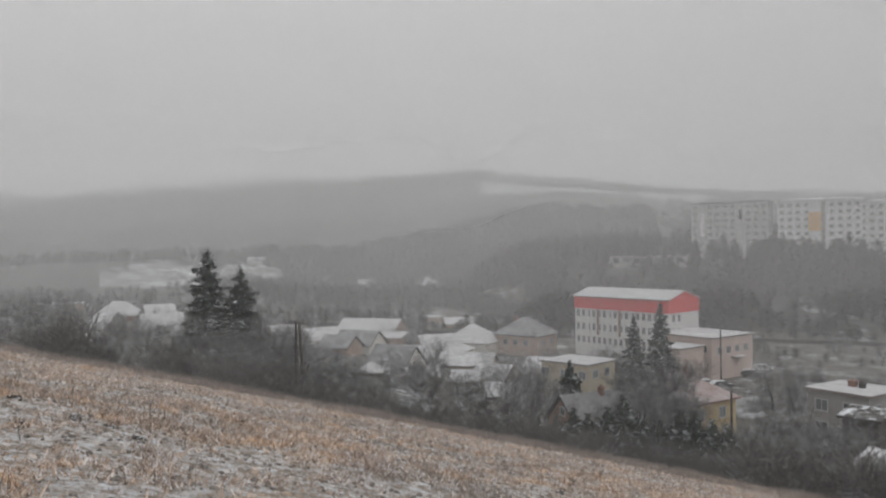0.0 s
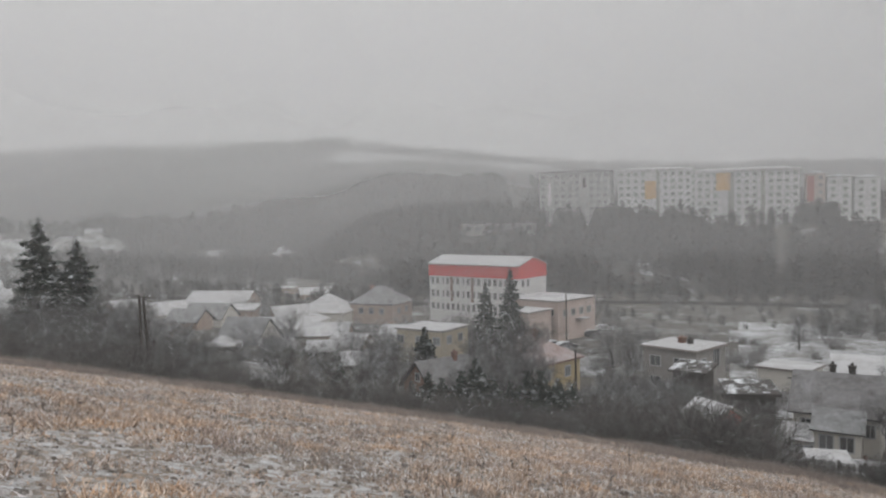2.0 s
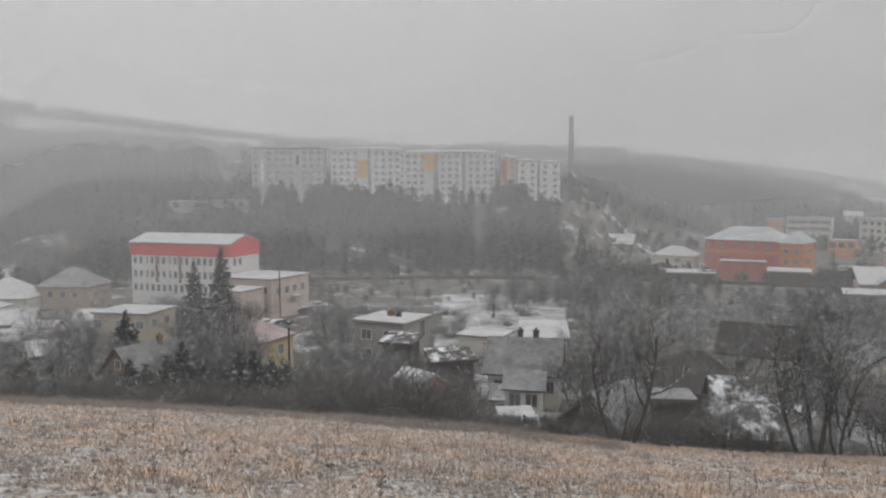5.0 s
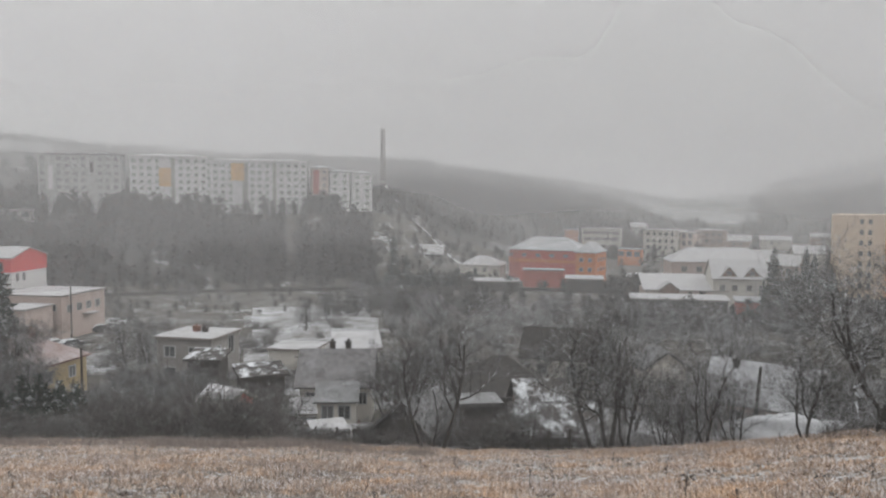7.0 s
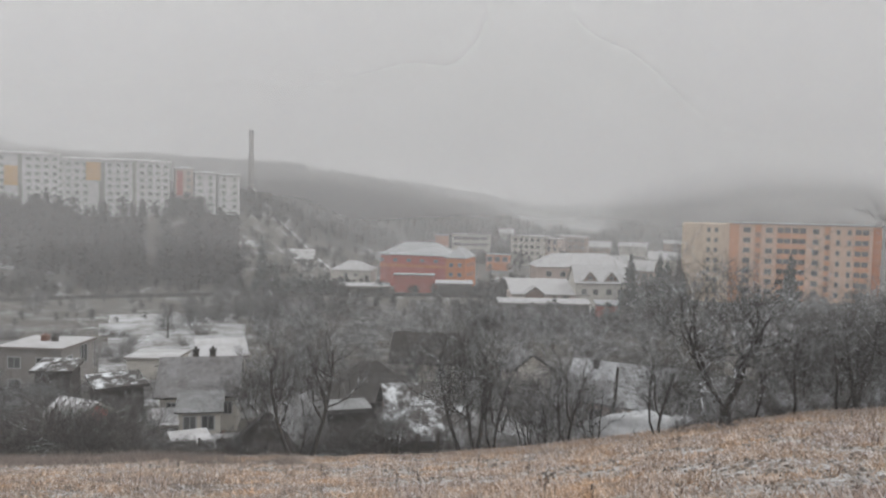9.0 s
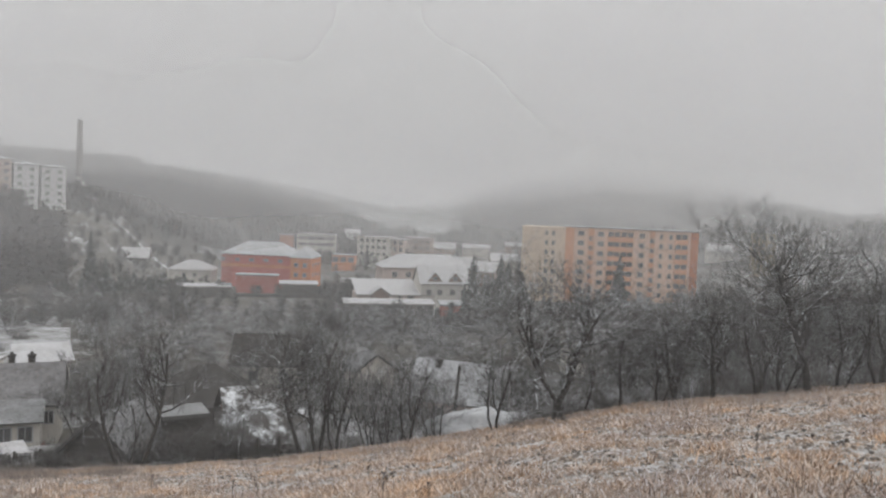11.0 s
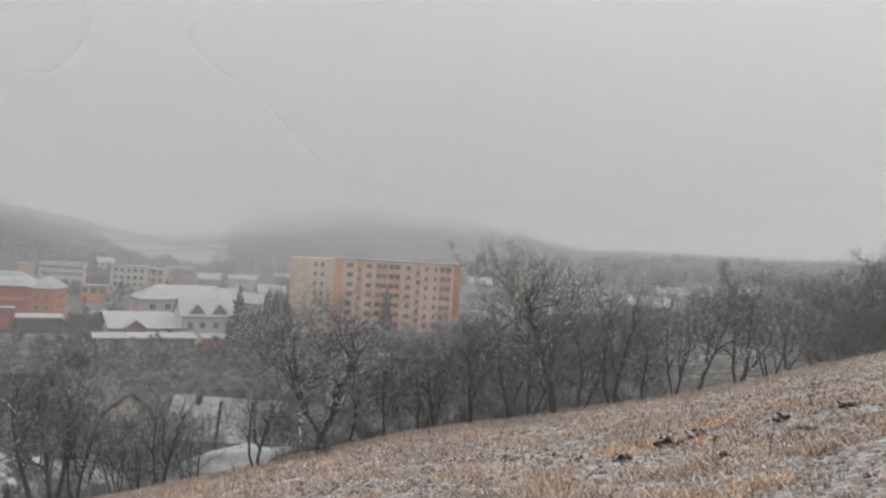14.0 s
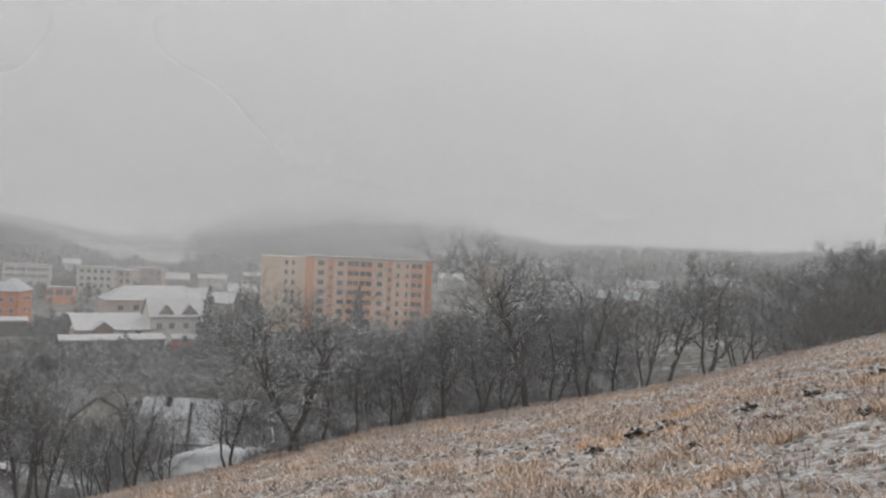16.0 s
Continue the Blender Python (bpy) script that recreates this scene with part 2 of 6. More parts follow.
PEACH = surface("peach_render", (0.80, 0.535, 0.40), (0.87, 0.63, 0.49), 0.4)
PALEPEACH = surface("pale_peach_render", (0.78, 0.62, 0.48), (0.86, 0.71, 0.57), 0.4)
AMBER = surface("amber_balcony_boards", (0.62, 0.36, 0.13), (0.72, 0.45, 0.19), 0.6)
SALMON = surface("salmon_render", (0.74, 0.36, 0.22), (0.82, 0.45, 0.29), 0.5)
PINKISH = surface("pinkish_render", (0.50, 0.40, 0.36), (0.62, 0.51, 0.46), 0.6)
SHEDRED = surface("faded_red_boards", (0.36, 0.10, 0.08), (0.48, 0.16, 0.13), 1.5)
RED = surface("red_cladding", (0.55, 0.035, 0.035), (0.70, 0.065, 0.06), 0.7)
BRICK = surface("dull_red_brick", (0.16, 0.092, 0.072), (0.26, 0.155, 0.125), 1.5)
DARKWALL = surface("dark_boards", (0.045, 0.042, 0.04), (0.10, 0.092, 0.085), 2.0)
CONCRETE = surface("concrete", (0.26, 0.25, 0.24), (0.40, 0.39, 0.37), 0.6, snow=0.3)
METAL = surface("dark_metal", (0.04, 0.04, 0.042), (0.08, 0.08, 0.085), 2, 0.5, 0.1, metal=0.6)
POLEWOOD = surface("tarred_wood", (0.035, 0.03, 0.027), (0.08, 0.07, 0.06), 4)
FRAME = surface("window_frame", (0.38, 0.38, 0.38), (0.52, 0.52, 0.52), 2, 0.6, 0.05)
ROOF_SNOW = surface("snowed_roof", (0.22, 0.20, 0.19), (0.34, 0.31, 0.29), 0.8, snow=0.5, dust=0.50, snow_scale=0.7, slope=0.3)
ROOF_THIN = surface("thinly_snowed_slate", (0.075, 0.074, 0.072), (0.14, 0.137, 0.134), 1.0, snow=0.5, dust=0.15, snow_scale=0.55, slope=0.3)
ROOF_DARK = surface("dark_tile", (0.06, 0.055, 0.052), (0.12, 0.11, 0.105), 1.5, snow=0.5, dust=0.07, snow_scale=0.6, slope=0.3)
ROOF_BARE = surface("bare_dark_tile", (0.040, 0.038, 0.036), (0.082, 0.077, 0.073), 1.6)
ROOF_PATCHY = surface("patchily_snowed_tile", (0.06, 0.057, 0.054), (0.12, 0.112, 0.106), 1.5, snow=0.30, snow_scale=0.8, slope=0.3)
ROOF_RED = surface("reddish_tile", (0.19, 0.115, 0.10), (0.29, 0.185, 0.16), 1.5, snow=0.5, dust=0.24, snow_scale=0.7, slope=0.3)
ROOF_GREY = surface("grey_sheet_roof", (0.22, 0.22, 0.225), (0.34, 0.34, 0.345), 0.8, snow=0.5, dust=0.38, snow_scale=0.3, slope=0.3)
ASPHALT = surface("asphalt", (0.045, 0.045, 0.046), (0.075, 0.074, 0.073), 1.0, snow=0.25, snow_scale=0.4)
CARWHITE = surface("car_paint_pale", (0.6, 0.6, 0.6), (0.7, 0.7, 0.7), 2, 0.3, 0.0, snow=0.9)
CARDARK = surface("car_paint_dark", (0.05, 0.05, 0.055), (0.08, 0.08, 0.09), 2, 0.3, 0.0, snow=0.7)
RUBBER = surface("rubber", (0.02, 0.02, 0.02), (0.04, 0.04, 0.04), 5)
SOIL = surface("dark_soil", (0.045, 0.036, 0.030), (0.10, 0.080, 0.066), 9, 1.0, 0.8, snow=0.30, snow_scale=7, slope=0.5)
SNOWPILE = surface("snow_cover", (0.16, 0.15, 0.14), (0.30, 0.285, 0.27), 1.6, 0.9, 0.6, snow=0.5, dust=0.66, snow_scale=1.6, slope=-0.2)


# ---------------------------------------------------------------- the lie of the land
def bearing(x, y):
    return np.degrees(np.arctan2(x, y))


def sstep(a, b, v):
    k = np.clip((v - a) / (b - a), 0, 1)
    return k * k * (3 - 2 * k)


def edge_of_field(az):
    return np.interp(az, (-45, 0, 20, 45, 55, 74, 91, 104, 114, 135), (64, 60, 55, 49, 46, 37.5, 42, 48, 62, 80))


def field_z(x, y):
    d, az = np.hypot(x, y), bearing(x, y)
    along = x * math.sin(radians(43)) + y * math.cos(radians(43))
    return -0.29 * along + d * (0.05 * sstep(52, 85, az) - 0.005 * sstep(76, 88, az) + 0.015 * sstep(98, 114, az) + 0.011 * (1 - sstep(22, 48, az))) * (1 - sstep(140, 175, az))


def ripple(x, y):
    return (np.sin(x * 0.7 + 1.3 * np.sin(y * 0.31)) * np.sin(y * 0.6 + 1.1 * np.sin(x * 0.27)) * 0.07 + np.sin(x * 2.3 + y * 1.1) * np.sin(y * 2.9 - x * 0.7) * 0.03)


def land(x, y):
    """Height of the ground, for numbers or arrays."""
    x, y = np.asarray(x, float), np.asarray(y, float)
    d, az = np.hypot(x, y), bearing(x, y)
    de = edge_of_field(az)
    share = np.interp(az, (-60, -15, 0, 10, 65, 80, 95, 115, 140), (0.7, 0.72, 0.95, 1, 1, 0.85, 0.55, 0.3, 0.1))
    floor = np.interp(d, (40, 55, 60, 70, 80, 105, 130, 160, 200, 260, 900), (-12, -15.7, -17.2, -19.4, -20.9, -22.6, -24.3, -26, -27.3, -28, -28)) * share
    near = field_z(x, y)
    behind = np.where((az < -60) | (az > 140), 1.0, 0.0)
    k = sstep(0, 16, d - de) * (1 - behind)
    z = near * (1 - k) + np.minimum(floor, near * 0 + floor) * k
    # far slopes
    foot = np.interp(az, (-60, -16, -8, 0, 8, 42, 52, 64, 72, 90, 100), (480, 475, 470, 410, 258, 258, 400, 560, 520, 330, 200))
    crest_d = np.interp(az, (-60, 0, 45, 58, 70, 86, 98, 120), (800, 760, 700, 720, 860, 860, 600, 520))
    crest_el = np.interp(az, (-60, -29, -10, 2.4, 9, 17.5, 30, 44, 51, 57, 61, 66, 71, 77, 80, 85, 92, 104, 113, 140), (3, 3.0, 4.3, 4.9, 4.1, 3.3, 2.4, 2.1, 1.8, 0.8, -0.1, 0.4, 1.7, 2.5, 2.4, 1.7, 0.3, 0.1, 0.6, 1))
    crest = 1.7 + crest_d * np.tan(np.radians(crest_el))
    up = np.clip((d - foot) / (crest_d - foot), 0, 1)
    slope = z + (crest - z) * (0.55 * up + 0.45 * up * up * (3 - 2 * up))
    terrace = np.interp(d, (258, 322, 372, 420, 700), (-28, -6.5, -4.5, 4, 60))
    tw = sstep(-2, 11, az) * (1 - sstep(40, 46, az)) * (1 - sstep(390, 520, d))
    slope = slope * (1 - tw) + terrace * tw
    z = np.where((d > foot) & (behind < 0.5), slope, z)
    over = np.clip(d - crest_d, 0, None)
    z = z - np.where(behind < 0.5, over * 0.06 * sstep(0, 300, over), 0)
    return np.where(behind > 0.5, np.maximum(near, -60), z) + ripple(x, y) * (1 - sstep(50, 90, d)) + np.sin(x * 0.021 + 2 * np.sin(y * 0.013)) * np.sin(y * 0.018) * 2.0 * sstep(270, 420, d)


def lattice(x, y, size, seed, octaves=3):
    """Smooth random field between 0 and 1, with features about size metres wide."""
    table = np.random.RandomState(seed).uniform(0, 1, (128, 128))
    out, total, amp = 0.0, 0.0, 1.0
    for k in range(octaves):
        u, v = np.asarray(x, float) / size + 17.3 * k + 500, np.asarray(y, float) / size + 9.1 * k + 500
        i, j = np.floor(u).astype(int), np.floor(v).astype(int)
        a, b = u - i, v - j
        a, b = a * a * (3 - 2 * a), b * b * (3 - 2 * b)
        q = lambda di, dj: table[(i + di) % 128, (j + dj) % 128]
        out = out + amp * ((q(0, 0) * (1 - a) + q(1, 0) * a) * (1 - b) + (q(0, 1) * (1 - a) + q(1, 1) * a) * b)
        total, amp, size = total + amp, amp * 0.5, size * 0.5
    return out / total


def at(az, d):
    return d * math.sin(radians(az)), d * math.cos(radians(az))


def clearing(az, d):
    """Open snowy meadows on the far side."""
    a = ((az > -24) & (az < -5.0 + 0.05 * (540 - d)) & (d > 442 + 14 * np.sin(az * 1.3) + 7 * np.sin(az * 3.7)) & (d < 528 - 58 * sstep(-14, -9, az) + 14 * np.sin(az * 0.9 + 1) + 6 * np.sin(az * 3.1)))
    b = ((az > 44) & (az < 66) & (d > 620))
    c = (az > 2.5) & (az < 18.5) & (d > 596 + 2.5 * np.sin(az * 2.1) + 2 * (18 - az)) & (d < 704)
    return a | b | c


# ---------------------------------------------------------------- mesh helpers
class Build:
    """Collects corners and faces of one mesh."""

    def __init__(self):
        self.v, self.f, self.m = [], [], []

    def add(self, verts, faces, mi=0):
        n = len(self.v)
        self.v += [tuple(p) for p in verts]
        self.f += [tuple(i + n for i in q) for q in faces]
        self.m += [mi] * len(faces)
        return self

    def box(self, x0, x1, y0, y1, z0, z1, mi=0):
        return self.add([(x, y, z) for z in (z0, z1) for x, y in ((x0, y0), (x1, y0), (x1, y1), (x0, y1))],
                        [(0, 3, 2, 1), (4, 5, 6, 7), (0, 1, 5, 4), (1, 2, 6, 5), (2, 3, 7, 6), (3, 0, 4, 7)], mi)

    def tube(self, a, b, ra, rb, n=6, mi=0, cap=True):
        a, b = Vector(a), Vector(b)
        w = (b - a).normalized()
        u = w.orthogonal().normalized()
        q = w.cross(u)
        ring = [(math.cos(2 * math.pi * k / n), math.sin(2 * math.pi * k / n)) for k in range(n)]
        vs = [a + (u * c + q * s) * ra for c, s in ring] + [b + (u * c + q * s) * rb for c, s in ring]
        fs = [(k, (k + 1) % n, n + (k + 1) % n, n + k) for k in range(n)]
        if cap:
            fs += [tuple(range(n - 1, -1, -1)), tuple(range(n, 2 * n))]
        return self.add(vs, fs, mi)

    def mesh(self, name, *mats, smooth=False):
        me = bpy.data.meshes.new(name)
        me.from_pydata(self.v, [], self.f)
        for k in mats:
            me.materials.append(k)
        if len(mats) > 1:
            me.polygons.foreach_set("material_index", self.m)
        if smooth:
            me.polygons.foreach_set("use_smooth", [True] * len(me.polygons))
        me.update()
        return me


def part(name, mesh, parent, label="", m=None):
    ob = new(name, mesh)
    ob.parent = parent
    if m is not None:
        ob.matrix_basis = m
    if label:
        ob["label"] = label
    return ob


def thing(name, m, label, category, group="", kind=""):
    ob = new(name)
    ob.empty_display_size = 0.3
    ob.matrix_basis = m
    return tagged(ob, label, category, group, kind)


def mesh_from_arrays(name, verts, faces, *mats):
    me = bpy.data.meshes.new(name)
    n = faces.shape[1]
    me.vertices.add(len(verts))
    me.vertices.foreach_set("co", np.asarray(verts, np.float32).ravel())
    me.loops.add(faces.size)
    me.loops.foreach_set("vertex_index", faces.astype(np.int32).ravel())
    me.polygons.add(len(faces))
    me.polygons.foreach_set("loop_start", np.arange(0, faces.size, n, dtype=np.int32))
    for k in mats:
        me.materials.append(k)
    me.update(calc_edges=True)
    return me


# ---------------------------------------------------------------- ground
def make_ground():
    fine = np.arange(-44, 134.01, 0.6)
    rest = np.arange(138, 316, 4.0)
    azs = np.concatenate([fine, rest])
    rs = np.concatenate([np.arange(0.02, 70, 0.8), np.arange(70, 200, 3), np.arange(200, 900, 9), np.geomspace(900, 4500, 14)])
    A, D = np.meshgrid(np.where(azs > 180, azs - 360, azs), rs)
    X, Y = D * np.sin(np.radians(A)), D * np.cos(np.radians(A))
    Z = land(X, Y)
    nr, na = A.shape
    verts = np.c_[X.ravel(), Y.ravel(), Z.ravel()]
    i, j = np.meshgrid(np.arange(nr - 1), np.arange(na), indexing="ij")
    jn = (j + 1) % na
    faces = np.stack([i * na + j, (i + 1) * na + j, (i + 1) * na + jn, i * na + jn], -1).reshape(-1, 4)
    me = mesh_from_arrays("ground", verts, faces, FIELD, YARD, WOODFLOOR, MEADOW, SNOWYARD)
    ca, cd = A[:-1].ravel(), D[:-1].ravel()
    mi = np.zeros(len(faces), int)
    out = cd > edge_of_field(ca) + 1.5
    inview = (ca > -60) & (ca < 140)
    mi[out & inview] = 1
    foot = np.interp(ca, (-60, -3, 8, 42, 52, 64, 72, 90, 100), (500, 470, 262, 262, 420, 560, 520, 330, 200))
    mi[(cd > foot) & inview] = 2
    mi[clearing(ca, cd) & inview] = 3
    mi[(ca < -1) & (cd > 285) & inview & (mi == 1)] = 2
    mi[(ca > 33) & (ca < 45) & (cd > 258) & (cd < 340)] = 1
    mi[(ca > 40.3) & (ca < 48) & (cd > 300) & (cd < 376)] = 1
    for a0, a1, d0, d1 in ((30.5, 39.5, 92, 205), (-4.2, -1.6, 108, 130), (1.5, 4.6, 98, 112), (7.0, 9.2, 104, 122), (20.0, 21.6, 122, 145), (24, 29, 125, 170), (77, 81, 44, 47.5), (46, 51, 74, 90), (52, 57, 66, 86), (58, 64, 70, 100), (47, 56, 98, 118), (66, 74, 84, 112)):
        mi[(ca > a0 + 0.5 * np.sin(cd * 0.13)) & (ca < a1 + 0.5 * np.sin(cd * 0.11 + 2)) & (cd > d0 + 1.5 * np.sin(ca * 5)) & (cd < d1)] = 4
    me.polygons.foreach_set("material_index", mi.astype(np.int32))
    me.polygons.foreach_set("use_smooth", np.ones(len(faces), bool))
    hub = new("ground", me)
    tagged(hub, "frosted brown meadow falling to a snowy valley", "ground", kind="structure")


make_ground()


# ---------------------------------------------------------------- buildings
WINDOWS = {}


def window_mesh(w, h, bars=1):
    key = (round(w, 2), round(h, 2), bars)
    if key not in WINDOWS:
        b = Build()
        t = min(0.09, w * 0.1)
        b.box(-w / 2, w / 2, -0.02, 0.05, 0, h, 1)
        for x0, x1, z0, z1 in ((-w / 2 - t, -w / 2 + 0.02, -t, h + t), (w / 2 - 0.02, w / 2 + t, -t, h + t), (-w / 2, w / 2, -t, 0.02), (-w / 2, w / 2, h - 0.02, h + t)):
            b.box(x0, x1, -0.08, 0.05, z0, z1)
        for k in range(bars):
            x = -w / 2 + w * (k + 1) / (bars + 1)
            b.box(x - 0.03, x + 0.03, -0.05, 0.0, 0, h)
        WINDOWS[key] = b.mesh("window", FRAME, GLASS)
    return WINDOWS[key]


def wall_mesh(w, l, h, roof, rise, mat):
    b = Build()
    x, y = w / 2, l / 2
    if roof == "gable":
        b.add([(-x, -y, 0), (x, -y, 0), (x, y, 0), (-x, y, 0), (-x, -y, h), (x, -y, h), (x, y, h), (-x, y, h), (-x, 0, h + rise), (x, 0, h + rise)],
              [(0, 3, 2, 1), (0, 1, 5, 4), (1, 2, 6, 9, 5), (2, 3, 7, 6), (3, 0, 4, 8, 7), (4, 5, 9, 8), (6, 7, 8, 9)])
    elif roof == "gable_front":
        b.add([(-x, -y, 0), (x, -y, 0), (x, y, 0), (-x, y, 0), (-x, -y, h), (x, -y, h), (x, y, h), (-x, y, h), (0, -y, h + rise), (0, y, h + rise)],
              [(0, 3, 2, 1), (0, 1, 5, 8, 4), (1, 2, 6, 5), (2, 3, 7, 9, 6), (3, 0, 4, 7), (5, 6, 9, 8), (7, 4, 8, 9)])
    else:
        b.box(-x, x, -y, y, 0, h)
    return b.mesh("wall", mat)


def slab(b, quad, t=0.22):
    q = [Vector(p) for p in quad]
    n = (q[1] - q[0]).cross(q[-1] - q[0]).normalized() * t
    k = len(q)
    b.add([p + n for p in q] + q, [tuple(range(k)), tuple(range(2 * k - 1, k - 1, -1))] + [(i, k + i, k + (i + 1) % k, (i + 1) % k) for i in range(k)])


def roof_mesh(w, l, h, roof, rise, mat, o=0.45):
    b = Build()
    x, y = w / 2 + o, l / 2 + o
    if roof == "gable":
        dz = rise * o / (l / 2)
        slab(b, [(-x, -y, h - dz), (x, -y, h - dz), (x, 0, h + rise), (-x, 0, h + rise)])
        slab(b, [(x, y, h - dz), (-x, y, h - dz), (-x, 0, h + rise), (x, 0, h + rise)])
    elif roof == "gable_front":
        dz = rise * o / (w / 2)
        slab(b, [(x, -y, h - dz), (x, y, h - dz), (0, y, h + rise), (0, -y, h + rise)])
        slab(b, [(-x, y, h - dz), (-x, -y, h - dz), (0, -y, h + rise), (0, y, h + rise)])
    elif roof == "hip":
        r = max(0.3, w / 2 - l / 2) if w > l else 0.3
        ry = max(0.3, l / 2 - w / 2) if l > w else 0.0
        b.box(-x, x, -y, y, h - 0.05, h + 0.15)
        tops = [(-r, -ry, h + rise), (r, -ry, h + rise), (r, ry, h + rise), (-r, ry, h + rise)]
        if ry == 0:
            b.add([(-x, -y, h + 0.15), (x, -y, h + 0.15), (x, y, h + 0.15), (-x, y, h + 0.15), (-r, 0, h + rise), (r, 0, h + rise)],
                  [(0, 1, 5, 4), (1, 2, 5), (2, 3, 4, 5), (3, 0, 4)])
        else:
            b.add([(-x, -y, h + 0.15), (x, -y, h + 0.15), (x, y, h + 0.15), (-x, y, h + 0.15), (0, -ry, h + rise), (0, ry, h + rise)],
                  [(0, 1, 4), (1, 2, 5, 4), (2, 3, 5), (3, 0, 4, 5)])
    elif roof == "mono":
        slab(b, [(-x, -y, h), (x, -y, h), (x, y, h + rise), (-x, y, h + rise)], 0.3)
    else:
        b.box(-x + o * 0.3, x - o * 0.3, -y + o * 0.3, y - o * 0.3, h, h + 0.3)
    return b.mesh("roof", mat)


def chimney_mesh(w, h, mat):
    b = Build()
    b.box(-w / 2, w / 2, -w / 2, w / 2, -1.2, h)
    b.box(-w / 2 - 0.08, w / 2 + 0.08, -w / 2 - 0.08, w / 2 + 0.08, h, h + 0.12)
    b.tube((0, 0, h + 0.1), (0, 0, h + 0.4), 0.14, 0.12, 8)
    return b.mesh("chimney", mat)


def building(name, label, az, d, w, l, eave, roof, rise, turn, wall, roofing, front=(), side=(), chimneys=(), left=(), category="house", sunk=0.5, group="", base=None):
    """A building whose front faces the meadow when turn is 0. eave: height of the eaves above the datum.
    front, side, left: windows as (x, z below the eaves, width, height, bars)."""
    x, y = at(az, d)
    z = float(land(x, y)) - sunk if base is None else base
    h = eave - z
    ob = thing(name, pose(x, y, z, 0, 0, -az + turn), label, category, group)
    part("wall", wall_mesh(w, l, h, roof, rise, wall), ob)
    part("roof", roof_mesh(w, l, h, roof, rise, roofing), ob)
    for wx, below, ww, wh, bars in front:
        part("window", window_mesh(ww, wh, bars), ob, "", pose(wx, -l / 2, h - below))
    for wy, below, ww, wh, bars in side:
        part("window", window_mesh(ww, wh, bars), ob, "", pose(w / 2, wy, h - below, 0, 0, 90))
    for wy, below, ww, wh, bars in left:
        part("window", window_mesh(ww, wh, bars), ob, "", pose(-w / 2, wy, h - below, 0, 0, -90))
    for cx, cy, top, cw, mat in chimneys:
        part("chimney", chimney_mesh(cw, 1.2, mat), ob, "", pose(cx, cy, h + top - 1.2))
    return ob, h


def grid(xs, belows, w, h, bars=1):
    return [(x, b, w, h, bars) for b in belows for x in xs]


# --- the long white hostel with the red attic band
def hostel():
    L, D = 27.0, 12.0
    xs = [-12.4 + 1.6 * k for k in range(16)]
    rows = (4.9, 8.1, 11.3)
    ob, h = building("apartment_house", "long white three-storey block with a red attic band and snowed roof", 13.6, 196, L, D, -11.4, "gable", 1.8, -36, WHITE, ROOF_SNOW,
                     grid(xs, rows, 0.8, 1.5, 1), grid((-4.2, -2.0), rows, 0.9, 1.5, 1), category="building")
    b = Build()
    b.box(-L / 2 - 0.12, L / 2 + 0.12, -D / 2 - 0.12, D / 2 + 0.12, h - 3.0, h)
    b.add([(L / 2 + 0.12, -D / 2 - 0.12, h), (L / 2 + 0.12, D / 2 + 0.12, h), (L / 2 + 0.12, 0, h + 1.85), (L / 2 - 0.1, -D / 2 - 0.12, h), (L / 2 - 0.1, D / 2 + 0.12, h), (L / 2 - 0.1, 0, h + 1.85)],
          [(0, 1, 2), (0, 2, 5, 3), (1, 4, 5, 2)])
    part("attic_band", b.mesh("attic_band", RED), ob, "red sheet-clad attic band")
    for k in range(5):
        v = Build()
        v.box(-0.35, 0.35, -0.06, 0.03, -9.2, -3.1)
        part("wall_panel", v.mesh("wall_panel", BRICK if k % 2 else GREYR), ob, "", pose(-9.6 + 3.2 * k, -D / 2, h))
    for k in range(4):
        v = Build()
        v.tube((0, 0, 0), (0, 0, 0.9), 0.16, 0.16, 8)
        v.box(-0.25, 0.25, -0.25, 0.25, 0.9, 1.0)
        part("roof_vent", v.mesh("roof_vent", METAL), ob, "", pose(-9 + 6 * k, 1.2, h + 1.6))


hostel()

an, ah = building("annex_hall", "low pinkish hall with a flat snow-covered roof", 18.2, 177, 14, 14, -18.0, "flat", 0, -36, PINKISH, ROOF_SNOW,
                  grid((-5, -2.5, 0, 2.5, 5), (2.8,), 1.6, 1.3, 2), grid((-4.5, -1.5, 1.5, 4.5), (3.2,), 1.5, 1.4, 2), category="building")
canopy = Build()
canopy.box(-1.6, 1.6, -1.8, 0, 0, 0.25)
part("canopy", canopy.mesh("canopy", ROOF_SNOW), an, "snow-topped entrance canopy", pose(7.0, 1.0, ah - 4.2, 0, 0, 90))
building("annex_porch", "low cream lobby with a flat snow-covered roof", 16.5, 166, 6.5, 8, -19.5, "flat", 0, -36, PINKISH, ROOF_SNOW, grid((-1.8, 1.0), (2.6,), 1.2, 1.3, 1), category="building")

